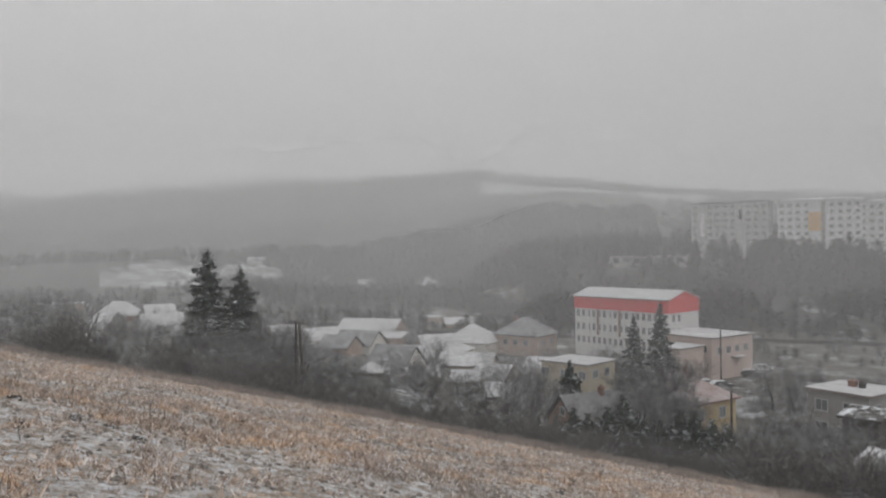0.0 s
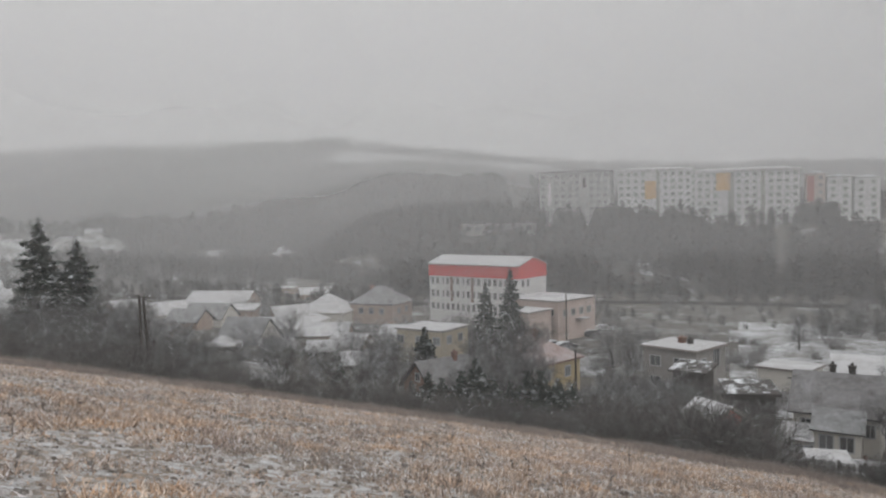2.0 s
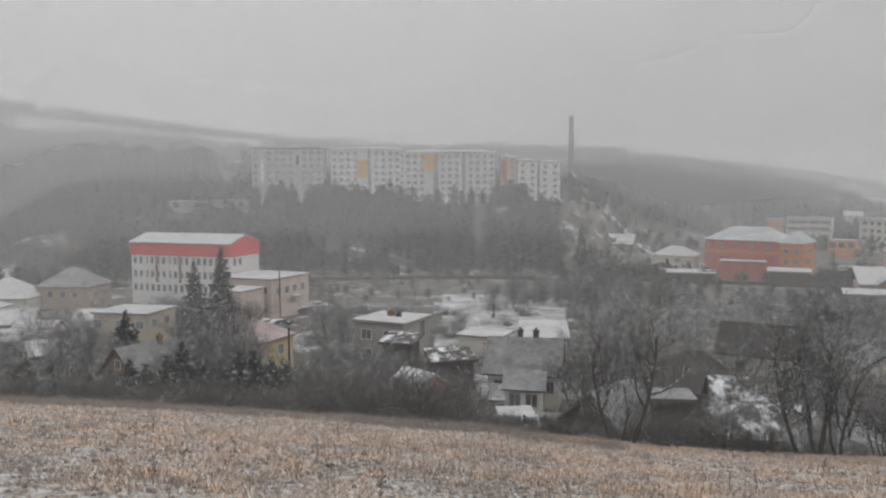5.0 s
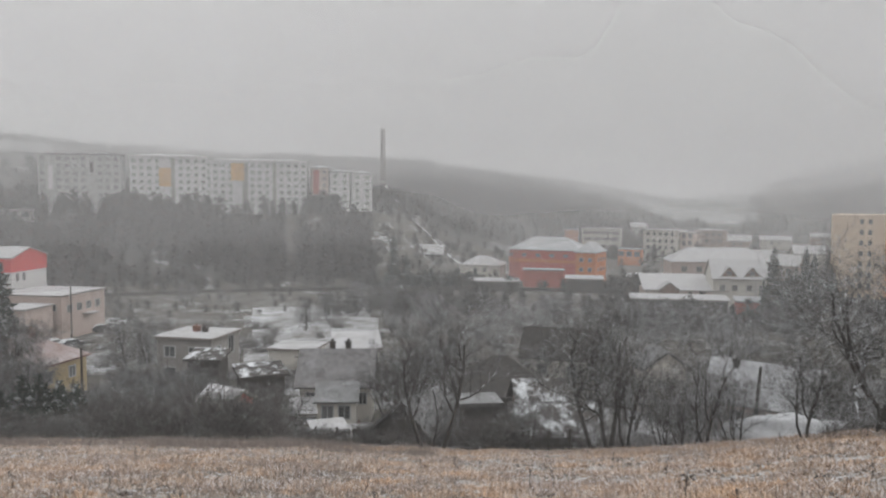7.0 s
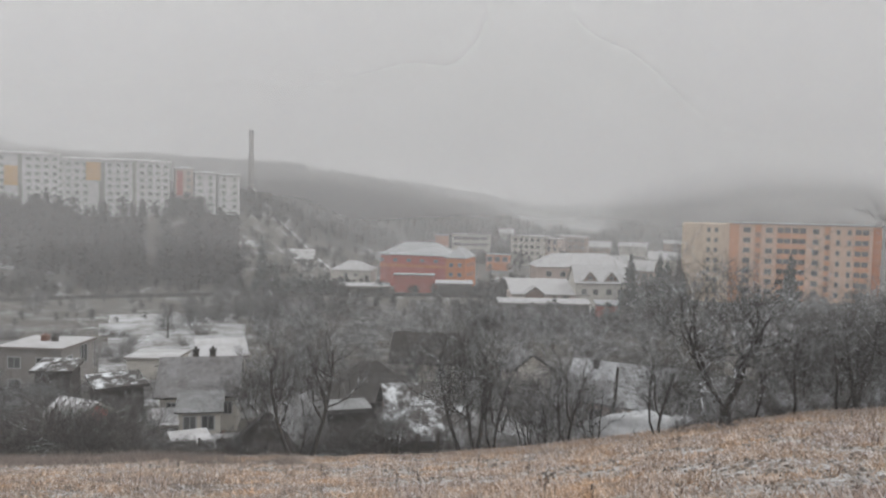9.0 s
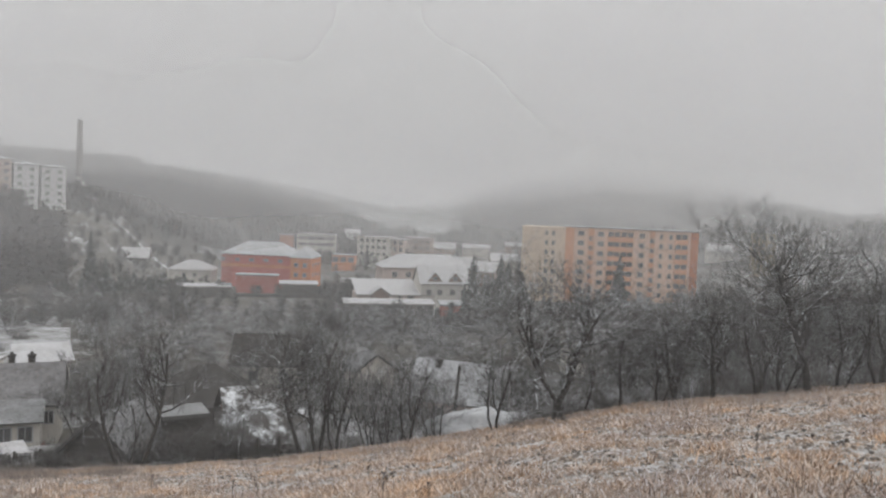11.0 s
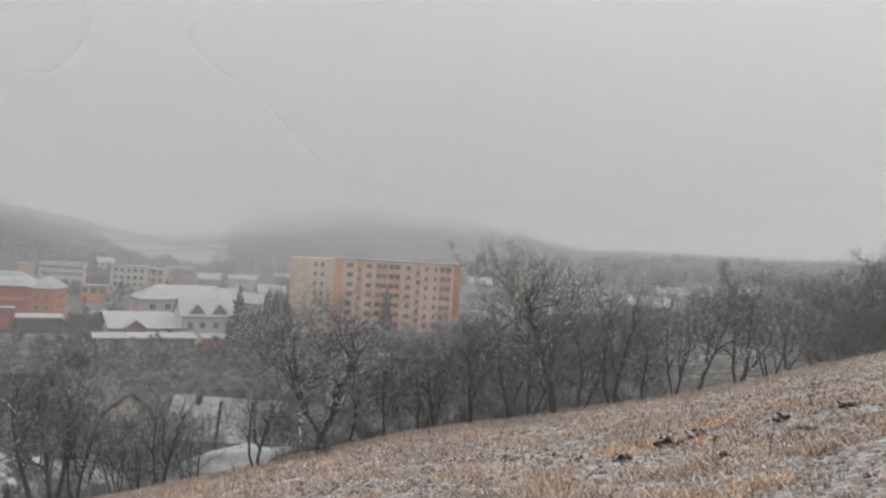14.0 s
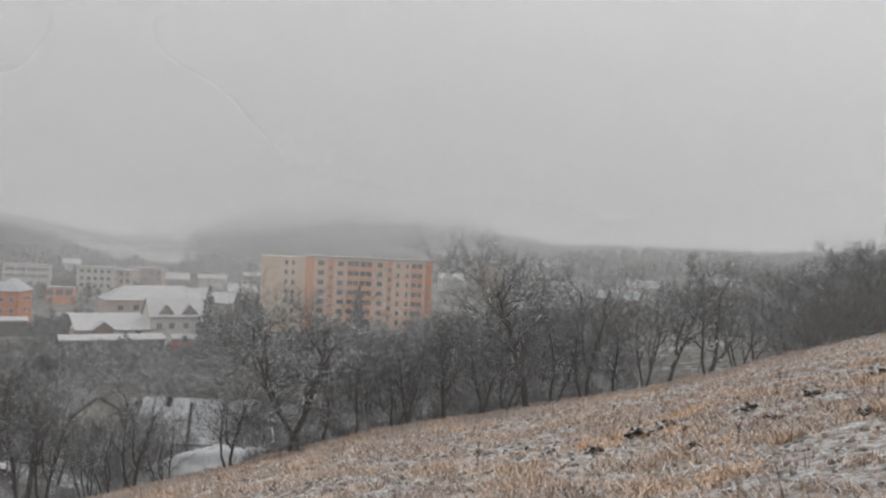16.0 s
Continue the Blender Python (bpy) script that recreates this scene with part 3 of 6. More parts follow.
# --- valley houses
S = [(-1.8, 2.2, 1.1, 1.2, 1), (1.8, 2.2, 1.1, 1.2, 1)]
building("house", "brick house with a broad snow-covered hip roof", -22.4, 262, 13.5, 10, -18.3, "hip", 4.3, -8, BRICK, ROOF_SNOW, S, [(-2, 2.2, 1.1, 1.2, 1), (2, 2.2, 1.1, 1.2, 1)])
building("house", "small brick house with a snowy gable roof", -19.9, 262, 8.5, 8, -18.0, "gable", 2.4, 10, BRICK, ROOF_SNOW, S)
building("house", "old house under a wide snow-covered gable roof", -19.7, 210, 9.5, 9, -19.6, "gable", 5.2, 8, TAN, ROOF_SNOW, S)
building("house", "low house with a white gable roof among trees", -23.8, 235, 8, 7, -20.2, "gable", 3.6, -20, TAN, ROOF_SNOW, S)
building("shed", "small shed with a snowed gable roof", -24.4, 195, 6.6, 5, -19.4, "gable", 2.4, 25, DARKWALL, ROOF_SNOW, category="shed")
building("shed", "flat-roofed shed under snow at the valley edge", -25.5, 315, 10, 8, -17.5, "flat", 0, 0, TAN, ROOF_SNOW, category="shed")
building("house", "low white-roofed house half hidden by shrubs", -29.2, 220, 8, 7, -18.0, "gable", 3.5, 20, TAN, ROOF_SNOW, S)
building("house", "wide low house with a shallow snow roof", -5.2, 212, 16, 10, -20.4, "gable", 2.6, -24, TAN, ROOF_SNOW, S, [(0, 2, 1.2, 1.2, 1)])
building("shed", "long shed with a flat snow roof beside the houses", -4.3, 200, 10, 5.5, -21.4, "mono", 1.0, -18, TAN, ROOF_SNOW, category="shed")
building("house", "house with a grey snowed gable roof", -6.1, 187, 9.5, 8, -21.0, "gable", 2.8, -30, CREAM, ROOF_THIN, S)
building("house", "house with a steep snow-dusted gable roof and cream walls", -3.5, 156, 9.2, 8.5, -22.2, "gable", 4.2, -38, CREAM, ROOF_THIN, S, [(-1.5, 2.0, 1.0, 1.2, 1), (1.5, 2.0, 1.0, 1.2, 1)])
building("shed", "garden shed with a white pyramid roof", -5.3, 144, 4.6, 4, -21.0, "hip", 1.7, -20, DARKWALL, ROOF_SNOW, category="shed")
building("house", "bungalow with a white hip roof", 0.2, 193, 10, 9, -24.0, "hip", 2.8, -25, CREAM, ROOF_SNOW, S, [(0, 2, 1.2, 1.2, 1)])
building("house", "house with a tall white hip roof", 2.1, 206, 12.5, 11, -23.4, "hip", 4.4, -25, CREAM, ROOF_SNOW, S)
building("house", "low outhouse with a broad white gable roof", 1.4, 176, 13.5, 8, -24.6, "gable", 2.2, -12, TAN, ROOF_SNOW, S)
building("house", "tall brick house with a snowed half-hip roof", 5.9, 206, 12.5, 10.5, -21.6, "hip", 4.3, -30, TAN, ROOF_THIN, [(-3, 2.4, 1.2, 1.4, 1), (0, 2.4, 1.2, 1.4, 1), (3, 2.4, 1.2, 1.4, 1)], [(-2, 2.4, 1.1, 1.4, 1), (2, 2.4, 1.1, 1.4, 1)], [(-3, 0.5, 4.2, 0.7, BRICK)])
building("house", "distant flat-roofed house of tan brick", -1.0, 288, 8, 8, -24.5, "flat", 0, -15, TAN, ROOF_SNOW, S)
building("house", "distant low house with a snowed roof", 1.0, 270, 9, 7, -25.0, "gable", 1.8, 10, TAN, ROOF_SNOW, S)
building("house", "distant pinkish low house at the woods' foot", -3.1, 270, 10, 6, -24.0, "mono", 1.2, -10, TAN, ROOF_SNOW, S)
for az, d, w, l, e, r, t, wl, rf in ((-7.5, 178, 7.5, 6, -20.4, 2.2, -35, TAN, ROOF_THIN), (-2.2, 180, 8.5, 6.5, -23.2, 2.0, -20, CREAM, ROOF_SNOW), (-0.7, 208, 9, 7, -24.3, 2.4, 20, TAN, ROOF_SNOW),
                                     (3.7, 152, 7, 6, -23.4, 2.0, -30, TAN, ROOF_SNOW), (4.3, 130, 6, 5, -22.6, 1.6, 10, DARKWALL, ROOF_SNOW), (-9.0, 196, 8, 6.5, -20.6, 2.4, 25, CREAM, ROOF_SNOW),
                                     (-17.6, 232, 8, 7, -20.8, 2.6, -20, TAN, ROOF_SNOW), (-27.0, 240, 8, 7, -19.0, 2.8, 15, TAN, ROOF_SNOW), (-11.6, 205, 8, 7, -20.5, 2.4, 30, TAN, ROOF_SNOW), (7.4, 168, 8, 6, -24.2, 1.8, -25, CREAM, ROOF_SNOW),
                                     (-1.8, 150, 6, 5, -23.0, 1.6, 15, TAN, ROOF_SNOW), (1.6, 148, 5, 4.5, -23.4, 1.5, -10, DARKWALL, ROOF_SNOW)):
    building("outhouse", "low village outhouse with a snowed gable roof", az, d, w, l, e, "gable", r, t, wl, rf, S[:1], group="village outhouses")
building("house", "beige-yellow house with a flat snow-covered roof", 9.6, 140, 9.5, 8.5, -18.9, "flat", 0, -34, BEIGE, ROOF_SNOW, [(-4, 2.3, 1.4, 1.3, 1), (0, 2.3, 1.4, 1.3, 1), (3.6, 2.3, 1.4, 1.3, 1)], [(-2, 2.2, 1.4, 1.3, 1), (1.6, 2.2, 1.4, 1.3, 1)])
building("cottage", "weathered brown gable cottage with a grey roof", 10.4, 92, 5.4, 7.8, -18.2, "gable_front", 2.7, -52, BROWN, ROOF_DARK, [(-1.4, 2.4, 0.9, 1.1, 1), (1.4, 2.4, 0.9, 1.1, 1), (0, -0.6, 0.8, 0.9, 1)], [(0, 2.2, 0.9, 1.1, 1)], [(0.4, 1.2, 3.3, 0.5, BRICK)])
building("house", "yellow house with a reddish tiled hip roof", 16.6, 107, 10.0, 9.0, -18.3, "hip", 3.2, -40, YELLOW, ROOF_RED, [(-3, 2.1, 1.2, 1.3, 1), (0, 2.1, 1.2, 1.3, 1), (3, 2.1, 1.2, 1.3, 1)], [(-2.4, 2.1, 1.1, 1.3, 1), (1.8, 2.1, 1.1, 1.3, 1)], [(0.8, 0.2, 3.7, 0.6, BRICK)])
building("house", "two-storey house with a flat snow-covered roof", 27.4, 108, 7.6, 7.4, -16.6, "flat", 0, -30, SHADEGREY, ROOF_SNOW, [(-2, 2.3, 1.5, 1.3, 1), (1.5, 2.3, 1.5, 1.3, 1), (-2, 5.0, 1.5, 1.3, 1)], [(-2, 2.4, 1.2, 1.4, 1), (1.4, 2.4, 1.4, 2.2, 1)], [(-0.6, 0.6, 0.9, 0.8, BRICK), (0.7, 0.4, 0.8, 0.6, DARKWALL)])
building("shed", "dark lean-to of boards against the house", 28.0, 99, 3.8, 3.0, -18.1, "mono", 0.7, -22, DARKWALL, ROOF_PATCHY, category="shed")
building("shed", "red-walled shed with a snowed lean roof", 29.3, 66, 3.0, 2.8, -14.9, "gable", 0.9, -48, SHEDRED, ROOF_SNOW, category="shed")
building("shed", "ragged dark shed of old boards", 31.6, 86, 4.4, 3.4, -17.4, "mono", 0.6, 12, DARKWALL, ROOF_PATCHY, category="shed")
building("shed", "long low shed with a bright snow roof", 38.4, 101, 5.4, 4.5, -17.6, "mono", 1.3, 4, CREAM, ROOF_SNOW, category="shed")
building("garage", "low garage with a flat snow roof", 34.2, 117, 6.5, 6, -20.5, "flat", 0, -20, CREAM, ROOF_SNOW, category="garage")


def village_house():
    """The old house with two chimneys, its front wing and lean-to porch."""
    ob, h = building("house", "old cream house with two chimneys and thinly snowed roof", 37.1, 80, 6.9, 6.0, -16.6, "gable", 2.7, -6, CREAM, ROOF_DARK,
                     [(-2.4, 2.0, 0.8, 1.1, 1), (2.7, 2.0, 0.7, 1.1, 1)], [(0, 2.0, 0.9, 1.1, 1), (0, -0.4, 0.8, 0.9, 1)], [(-0.6, 0.5, 3.4, 0.5, DARKWALL), (1.0, 0.5, 3.4, 0.55, DARKWALL)], base=-21.2)
    wing = Build()
    wing.box(-1.7, 2.0, -1.9, 0.3, 0, h - 1.0)
    part("wing_wall", wing.mesh("wing_wall", CREAM), ob, "", pose(0.2, -3.2, 0))
    top = Build()
    slab(top, [(-2.0, -2.3, h - 1.3), (2.3, -2.3, h - 1.3), (2.3, 0.8, h + 0.45), (-2.0, 0.8, h + 0.45)], 0.16)
    part("wing_roof", top.mesh("wing_roof", ROOF_THIN), ob, "", pose(0.2, -3.2, 0))
    for x in (-0.6, 1.0):
        part("window", window_mesh(1.05, 1.25, 1), ob, "", pose(x + 0.1, -5.1, h - 2.9))
    plinth = Build()
    plinth.box(-2.1, 2.3, -2.0, 0.2, -0.3, h - 3.6)
    part("plinth", plinth.mesh("plinth", BRICK), ob, "bare brick plinth", pose(0.2, -3.2, 0))
    porch = Build()
    slab(porch, [(-1.6, -1.3, 0), (1.3, -1.3, 0), (1.3, 1.2, 1.0), (-1.6, 1.2, 1.0)], 0.14)
    part("porch_roof", porch.mesh("porch_roof", ROOF_SNOW), ob, "bright snow-covered lean-to roof", pose(-2.7, -4.4, h - 2.35))
    for x, y in ((-4.2, -5.4), (-1.9, -5.4)):
        post = Build()
        post.box(-0.06, 0.06, -0.06, 0.06, 0, h - 3.2)
        part("post", post.mesh("post", POLEWOOD), ob, "", pose(x, y, 0))
    store = Build()
    store.box(-1.4, 1.2, -0.9, 1.0, 0, h - 3.3)
    part("store", store.mesh("store", DARKWALL), ob, "dark boarded store under the lean-to", pose(-2.9, -4.2, 0))


village_house()

# --- sheds just below the meadow
building("shed", "tumbledown gable shed with a snow-streaked roof", 43.2, 57, 4.0, 5.0, -14.6, "gable_front", 1.9, -32, DARKWALL, ROOF_THIN, category="shed")
building("hut", "small hut with a flat snow roof", 36.4, 59, 1.9, 2.0, -15.9, "mono", 0.3, 10, DARKWALL, ROOF_SNOW, category="shed")
building("hut", "small hut with a flat snow roof", 38.3, 58.5, 1.7, 1.8, -16.2, "mono", 0.3, 0, DARKWALL, ROOF_SNOW, category="shed")
building("barn", "dark tiled barn with snow along its ridge", 48.9, 71, 8.4, 7.0, -15.6, "hip", 3.0, 10, DARKWALL, ROOF_BARE, category="barn")
building("shed", "low shed with a patchy snow roof", 52.0, 63, 4.2, 3.6, -14.4, "gable", 1.5, 12, BRICK, ROOF_PATCHY, category="shed")
building("shed", "long dark shed with a thin snow roof", 52.6, 58, 5.6, 3.8, -15.0, "gable", 1.5, 8, DARKWALL, ROOF_PATCHY, category="shed")
building("hut", "dark boarded hut with snow on top", 47.3, 57, 2.5, 2.4, -13.2, "flat", 0, 10, DARKWALL, ROOF_THIN, category="shed")
building("house", "low house with a white snowed roof behind bare trees", 53.3, 99, 8.6, 7, -17.6, "gable", 2.8, -8, CREAM, ROOF_BARE, S)
building("shed", "little shed with a snow-edged gable", 60.2, 87, 4.2, 4, -16.0, "gable_front", 1.5, 20, CREAM, ROOF_THIN, category="shed")
building("house", "house with a white gable roof and one chimney", 67.2, 79, 9.4, 6.0, -16.8, "gable", 3.0, -16, PINKISH, ROOF_GREY, S, (), [(-2.6, -0.6, 3.2, 0.5, DARKWALL)])
building("shed", "shed with a snow roof between the trees", 76.3, 113, 8, 6, -15.6, "gable", 2.0, 15, CREAM, ROOF_SNOW, category="shed")
building("shed", "small shed under snow behind the tree row", 93.3, 92, 4.2, 3.6, -12.4, "gable", 1.3, 10, TAN, ROOF_SNOW, category="shed")
building("shed", "orange-walled shed behind bare trunks", 84.0, 75, 3.4, 3.0, -13.4, "gable", 1.0, -10, ORANGE, ROOF_THIN, category="shed")
building("shed", "flat-roofed shed with snow at the tree row", 80.0, 62, 5.0, 3.0, -12.6, "mono", 0.4, 0, CREAM, ROOF_SNOW, category="shed")

# --- far town
building("house", "white-roofed house at the foot of the slope", 43.6, 305, 12.5, 9, -20.2, "gable", 3.2, -10, DARKWALL, ROOF_SNOW, S)
building("house", "house with a spread white hip roof", 47.6, 293, 15, 11, -23.4, "hip", 3.2, -12, CREAM, ROOF_SNOW, S)
building("store_hall", "red-walled low store with a snowed flat roof", 52.0, 262, 13.0, 5, -22.3, "flat", 0, -4, SHEDRED, ROOF_GREY, category="building")
building("long_shed", "long low shed with a bright snow edge", 48.4, 246, 15, 5, -24.6, "mono", 0.5, 2, DARKWALL, ROOF_SNOW, category="shed")
building("long_shed", "low dark shed with a snowed lean roof", 54.9, 248, 11, 5, -23.6, "mono", 0.6, 2, DARKWALL, ROOF_SNOW, category="shed")
building("stair_tower", "small orange tower behind the school roof", 53.95, 420, 7, 7, -15.4, "flat", 0, 0, ORANGE, ROOF_GREY, category="building")


def school():
    ob, h = building("school", "orange school with a grey snow-dusted hip roof", 52.45, 284, 26, 14, -16.9, "hip", 4.4, -16, REDOR, ROOF_GREY,
                     grid([-12.5 + 5.0 * k for k in range(6)], (2.2,), 1.4, 0.8, 1), (), category="school")
    band = Build()
    band.box(-13.1, 13.1, -7.12, -7.0, h - 4.2, h - 3.3)
    part("wall_band", band.mesh("wall_band", ORANGE), ob)
    building("school_wing", "orange school wing with a pointed grey hip roof", 55.35, 275, 7.0, 13, -17.0, "hip", 3.6, -16, ORANGE, ROOF_GREY,
             grid((-1.5, 1.5), (3.0, 6.3), 1.2, 1.2, 1), grid((-3.5, 0, 3.5), (3.0, 6.3), 1.2, 1.2, 1), category="school")


school()
building("office_building", "white three-storey building with a flat roof", 60.4, 402, 17, 12, -14.2, "flat", 0, -20, CREAM, ROOF_SNOW, grid((-6, -3, 0, 3, 6), (2.4, 5.8, 9.0), 1.5, 1.5, 1), grid((-3, 2), (2.4, 5.8), 1.5, 1.5, 1), category="building")
building("office_building", "pinkish flat building beside the white one", 62.0, 402, 9, 12, -15.2, "flat", 0, -20, PINKISH, ROOF_SNOW, grid((-3, 0, 3), (2.4, 5.8), 1.4, 2.0, 1), category="building")
building("office_building", "dark flat building behind the roofs", 63.5, 412, 13, 12, -14.2, "flat", 0, -10, TAN, ROOF_SNOW, grid((-4, -1, 2, 5), (2.6, 5.8), 1.5, 1.5, 1), category="building")
building("office_building", "low pale building with long window rows", 56.1, 425, 20, 10, -14.8, "flat", 0, -6, CREAM, ROOF_SNOW, grid((-7, -2.4, 2.4, 7), (2.8, 6.0), 4.0, 1.6, 3), category="building")
building("garage_row", "low orange garage row", 58.1, 362, 10, 7, -21.4, "flat", 0, -10, ORANGE, ROOF_GREY, grid((-3.5, 0, 3.5), (3.0,), 2.4, 2.2, 1), category="garage")


def guest_house():
    """The large white-roofed house: long hall, dormered front, terrace roof."""
    building("guest_house", "large pale house under a long snow-white hip roof", 63.9, 232, 27, 11, -15.8, "hip", 3.8, 14, PINKISH, ROOF_SNOW, grid((-10, -6, -2, 2, 6, 10), (2.6, 5.6), 1.4, 1.4, 1), category="house")
    ob, h = building("dormer_house", "front house with a white roof and two gabled dormers", 65.2, 214, 13.5, 9, -18.2, "gable", 4.2, 14, CREAM, ROOF_SNOW, grid((-4.5, -1.5, 2.0, 5.0), (3.2,), 1.3, 1.4, 1), category="house")
    for x in (-3.0, 2.6):
        dw = wall_mesh(3.2, 3.0, 0.3, "gable_front", 2.0, BROWN)
        dr = roof_mesh(3.2, 3.0, 0.3, "gable_front", 2.0, ROOF_SNOW, 0.3)
        dm = part("dormer", dw, ob, "dark boarded dormer gable", pose(x, -3.0, h + 0.35))
        part("dormer_roof", dr, dm)
        part("window", window_mesh(1.0, 0.9, 1), dm, "", pose(0, -1.5, 0.35))
    pipe = Build()
    pipe.tube((0, 0, 0), (0, 0, h), 0.12, 0.12, 8)
    part("downpipe", pipe.mesh("downpipe", FRAME), ob, "white downpipe", pose(3.6, -4.65, 0))
    building("terrace_hall", "low hall with a broad snow-covered lean roof", 61.6, 213, 20, 12, -21.8, "mono", 3.0, 10, PINKISH, ROOF_SNOW, grid((-6, 2, 6), (2.0,), 1.2, 1.2, 1), category="building")
    building("porch_gable", "small porch gable rising from the low hall", 60.7, 206, 4.5, 4, -21.2, "gable_front", 1.7, 10, BROWN, ROOF_SNOW, category="building")
    building("long_shed", "long dark-edged shed with a white flat roof", 61.4, 192, 21.5, 5, -22.0, "mono", 0.6, 8, DARKWALL, ROOF_SNOW, category="shed")
    building("red_shed", "red shed beside the long hall", 66.0, 196, 5.6, 5, -22.2, "mono", 0.5, 8, SHEDRED, ROOF_GREY, category="shed")


guest_house()
for az, d, w, l, e, r, t, wl in ((66.5, 330, 11, 9, -19, 3.2, 20, CREAM), (68.3, 300, 10, 9, -18.5, 3.4, -15, TAN), (69.6, 360, 12, 9, -17.0, 3.0, 10, CREAM), (65.2, 470, 14, 10, -16, 3.2, 0, TAN),
                                 (67.6, 480, 16, 9, -13.5, 2.0, 0, CREAM), (70.6, 520, 16, 9, -12.5, 2.0, 5, TAN), (58.6, 540, 10, 8, -2.0, 2.6, 5, WHITE), (84.5, 420, 12, 9, -9.0, 3, 10, CREAM),
                                 (96.6, 260, 13, 9, -11.5, 2.6, -10, TAN), (98.0, 300, 11, 8, -9.0, 2.4, 15, CREAM), (91.0, 210, 11, 8, -13.5, 2.4, 15, TAN), (103.5, 270, 12, 8, -6.0, 2.4, 15, TAN)):
    e = min(e, float(land(*at(az, d))) + 5.5)
    building("house", "hazy town house with a snow-covered roof", az, d, w, l, e, "gable", r, t, wl, ROOF_SNOW, S, group="hazy houses of the town")
building("apartment_house", "yellow block half hidden behind a bare crown", 87.3, 332, 9, 10, -3.0, "flat", 0, 0, YELLOW, ROOF_GREY, grid((-2.6, 0, 2.6), (2.4, 5.2, 8.0), 1.3, 1.4, 1), category="building")
building("apartment_house", "hazy orange block on the rise", 99.7, 470, 11, 10, 0.6, "flat", 0, 0, SALMON, ROOF_SNOW, grid((-4, 0, 4), (2.4, 5.2), 1.3, 1.4, 1), category="building")


# --- the peach block of flats
def peach_block():
    az, d, top, floors, step = 78.5, 241.5, -2.3, 9, 2.82
    W, D = 37.5, 13.0
    x, y = at(az, d)
    z = float(land(x, y)) - 0.6
    h = top - z
    ob = thing("apartment_block", pose(x, y, z, 0, 0, -az + 3), "eight-storey peach and orange block of flats with loggias", "apartment block")
    part("wall", wall_mesh(W, D, h, "flat", 0, PEACH), ob)
    part("roof", roof_mesh(W, D, h, "flat", 0, ROOF_GREY, 0.5), ob)
    end = Build()
    end.box(-12.8, 0, -4.6, 7.5, 0, h - 0.2)
    part("end_wing", end.mesh("end_wing", PALEPEACH), ob, "pale windowless end wing", pose(-W / 2, -1.0, 0))
    for k in range(floors - 1):
        part("window", window_mesh(0.8, 1.2, 1), ob, "", pose(-W / 2 - 3.6, -5.6, h - 2.6 - step * k))
        part("window", window_mesh(0.8, 1.2, 1), ob, "", pose(-W / 2 - 5.6, -5.6, h - 2.6 - step * k))
    s = 0.0575                       # bays along the front, from the corner
    for x0, x1, mat in ((0, 42, SALMON), (115, 142, SALMON), (418, 442, SALMON), (617, 672, ORANGE)):
        b = Build()
        b.box(x0 * s - W / 2, min(x1 * s - W / 2, W / 2 + 0.05), -D / 2 - 0.12, -D / 2 + 0.02, 0, h - 0.1)
        part("wall_strip", b.mesh("wall_strip", mat), ob, "orange painted strip")
    for k in range(floors):
        zz = h - 2.3 - step * k
        for x0, w in ((78, 1.7), (177, 1.6), (380, 1.4), (474, 0.8), (521, 0.8)):
            part("window", window_mesh(w, 1.3, 1), ob, "", pose(x0 * s - W / 2, -D / 2, zz))
        for x0 in (128, 430):
            part("window", window_mesh(1.1, 1.2, 0), ob, "", pose(x0 * s - W / 2, -D / 2 - 0.1, zz - 1.3))
        for x0, x1 in ((212, 272), (276, 338), (542, 602)):
            a, c = x0 * s - W / 2, x1 * s - W / 2
            room = Build()
            room.box(a, c, -D / 2 - 0.05, -D / 2 + 0.1, zz - 0.1, zz + 1.5)
            lg = part("loggia", room.mesh("loggia", GLASS), ob, "dark loggia")
            rail = Build()
            rail.box(a - 0.05, c + 0.05, -D / 2 - 0.75, -D / 2 - 0.65, zz - 1.25, zz + 0.05)
            rail.box(a - 0.05, c + 0.05, -D / 2 - 0.75, -D / 2 + 0.0, zz - 1.4, zz - 1.25)
            part("parapet", rail.mesh("parapet", SALMON), lg, "orange parapet")
            for q in (a, (a + c) / 2, c):
                side = Build()
                side.box(q - 0.07, q + 0.07, -D / 2 - 0.72, -D / 2, zz - 1.25, zz + 1.55)
                part("divider", side.mesh("divider", PEACH), lg)
    for ax, ah in ((-13, 3.4), (-12, 4.0), (-16.0, 3.0)):
        mast = Build()
        mast.tube((0, 0, 0), (0, 0, ah), 0.12, 0.08, 6)
        mast.box(-0.6, 0.6, -0.04, 0.04, ah * 0.75, ah * 0.75 + 0.08)
        part("mast", mast.mesh("mast", METAL), ob, "", pose(ax, 0, h))


peach_block()


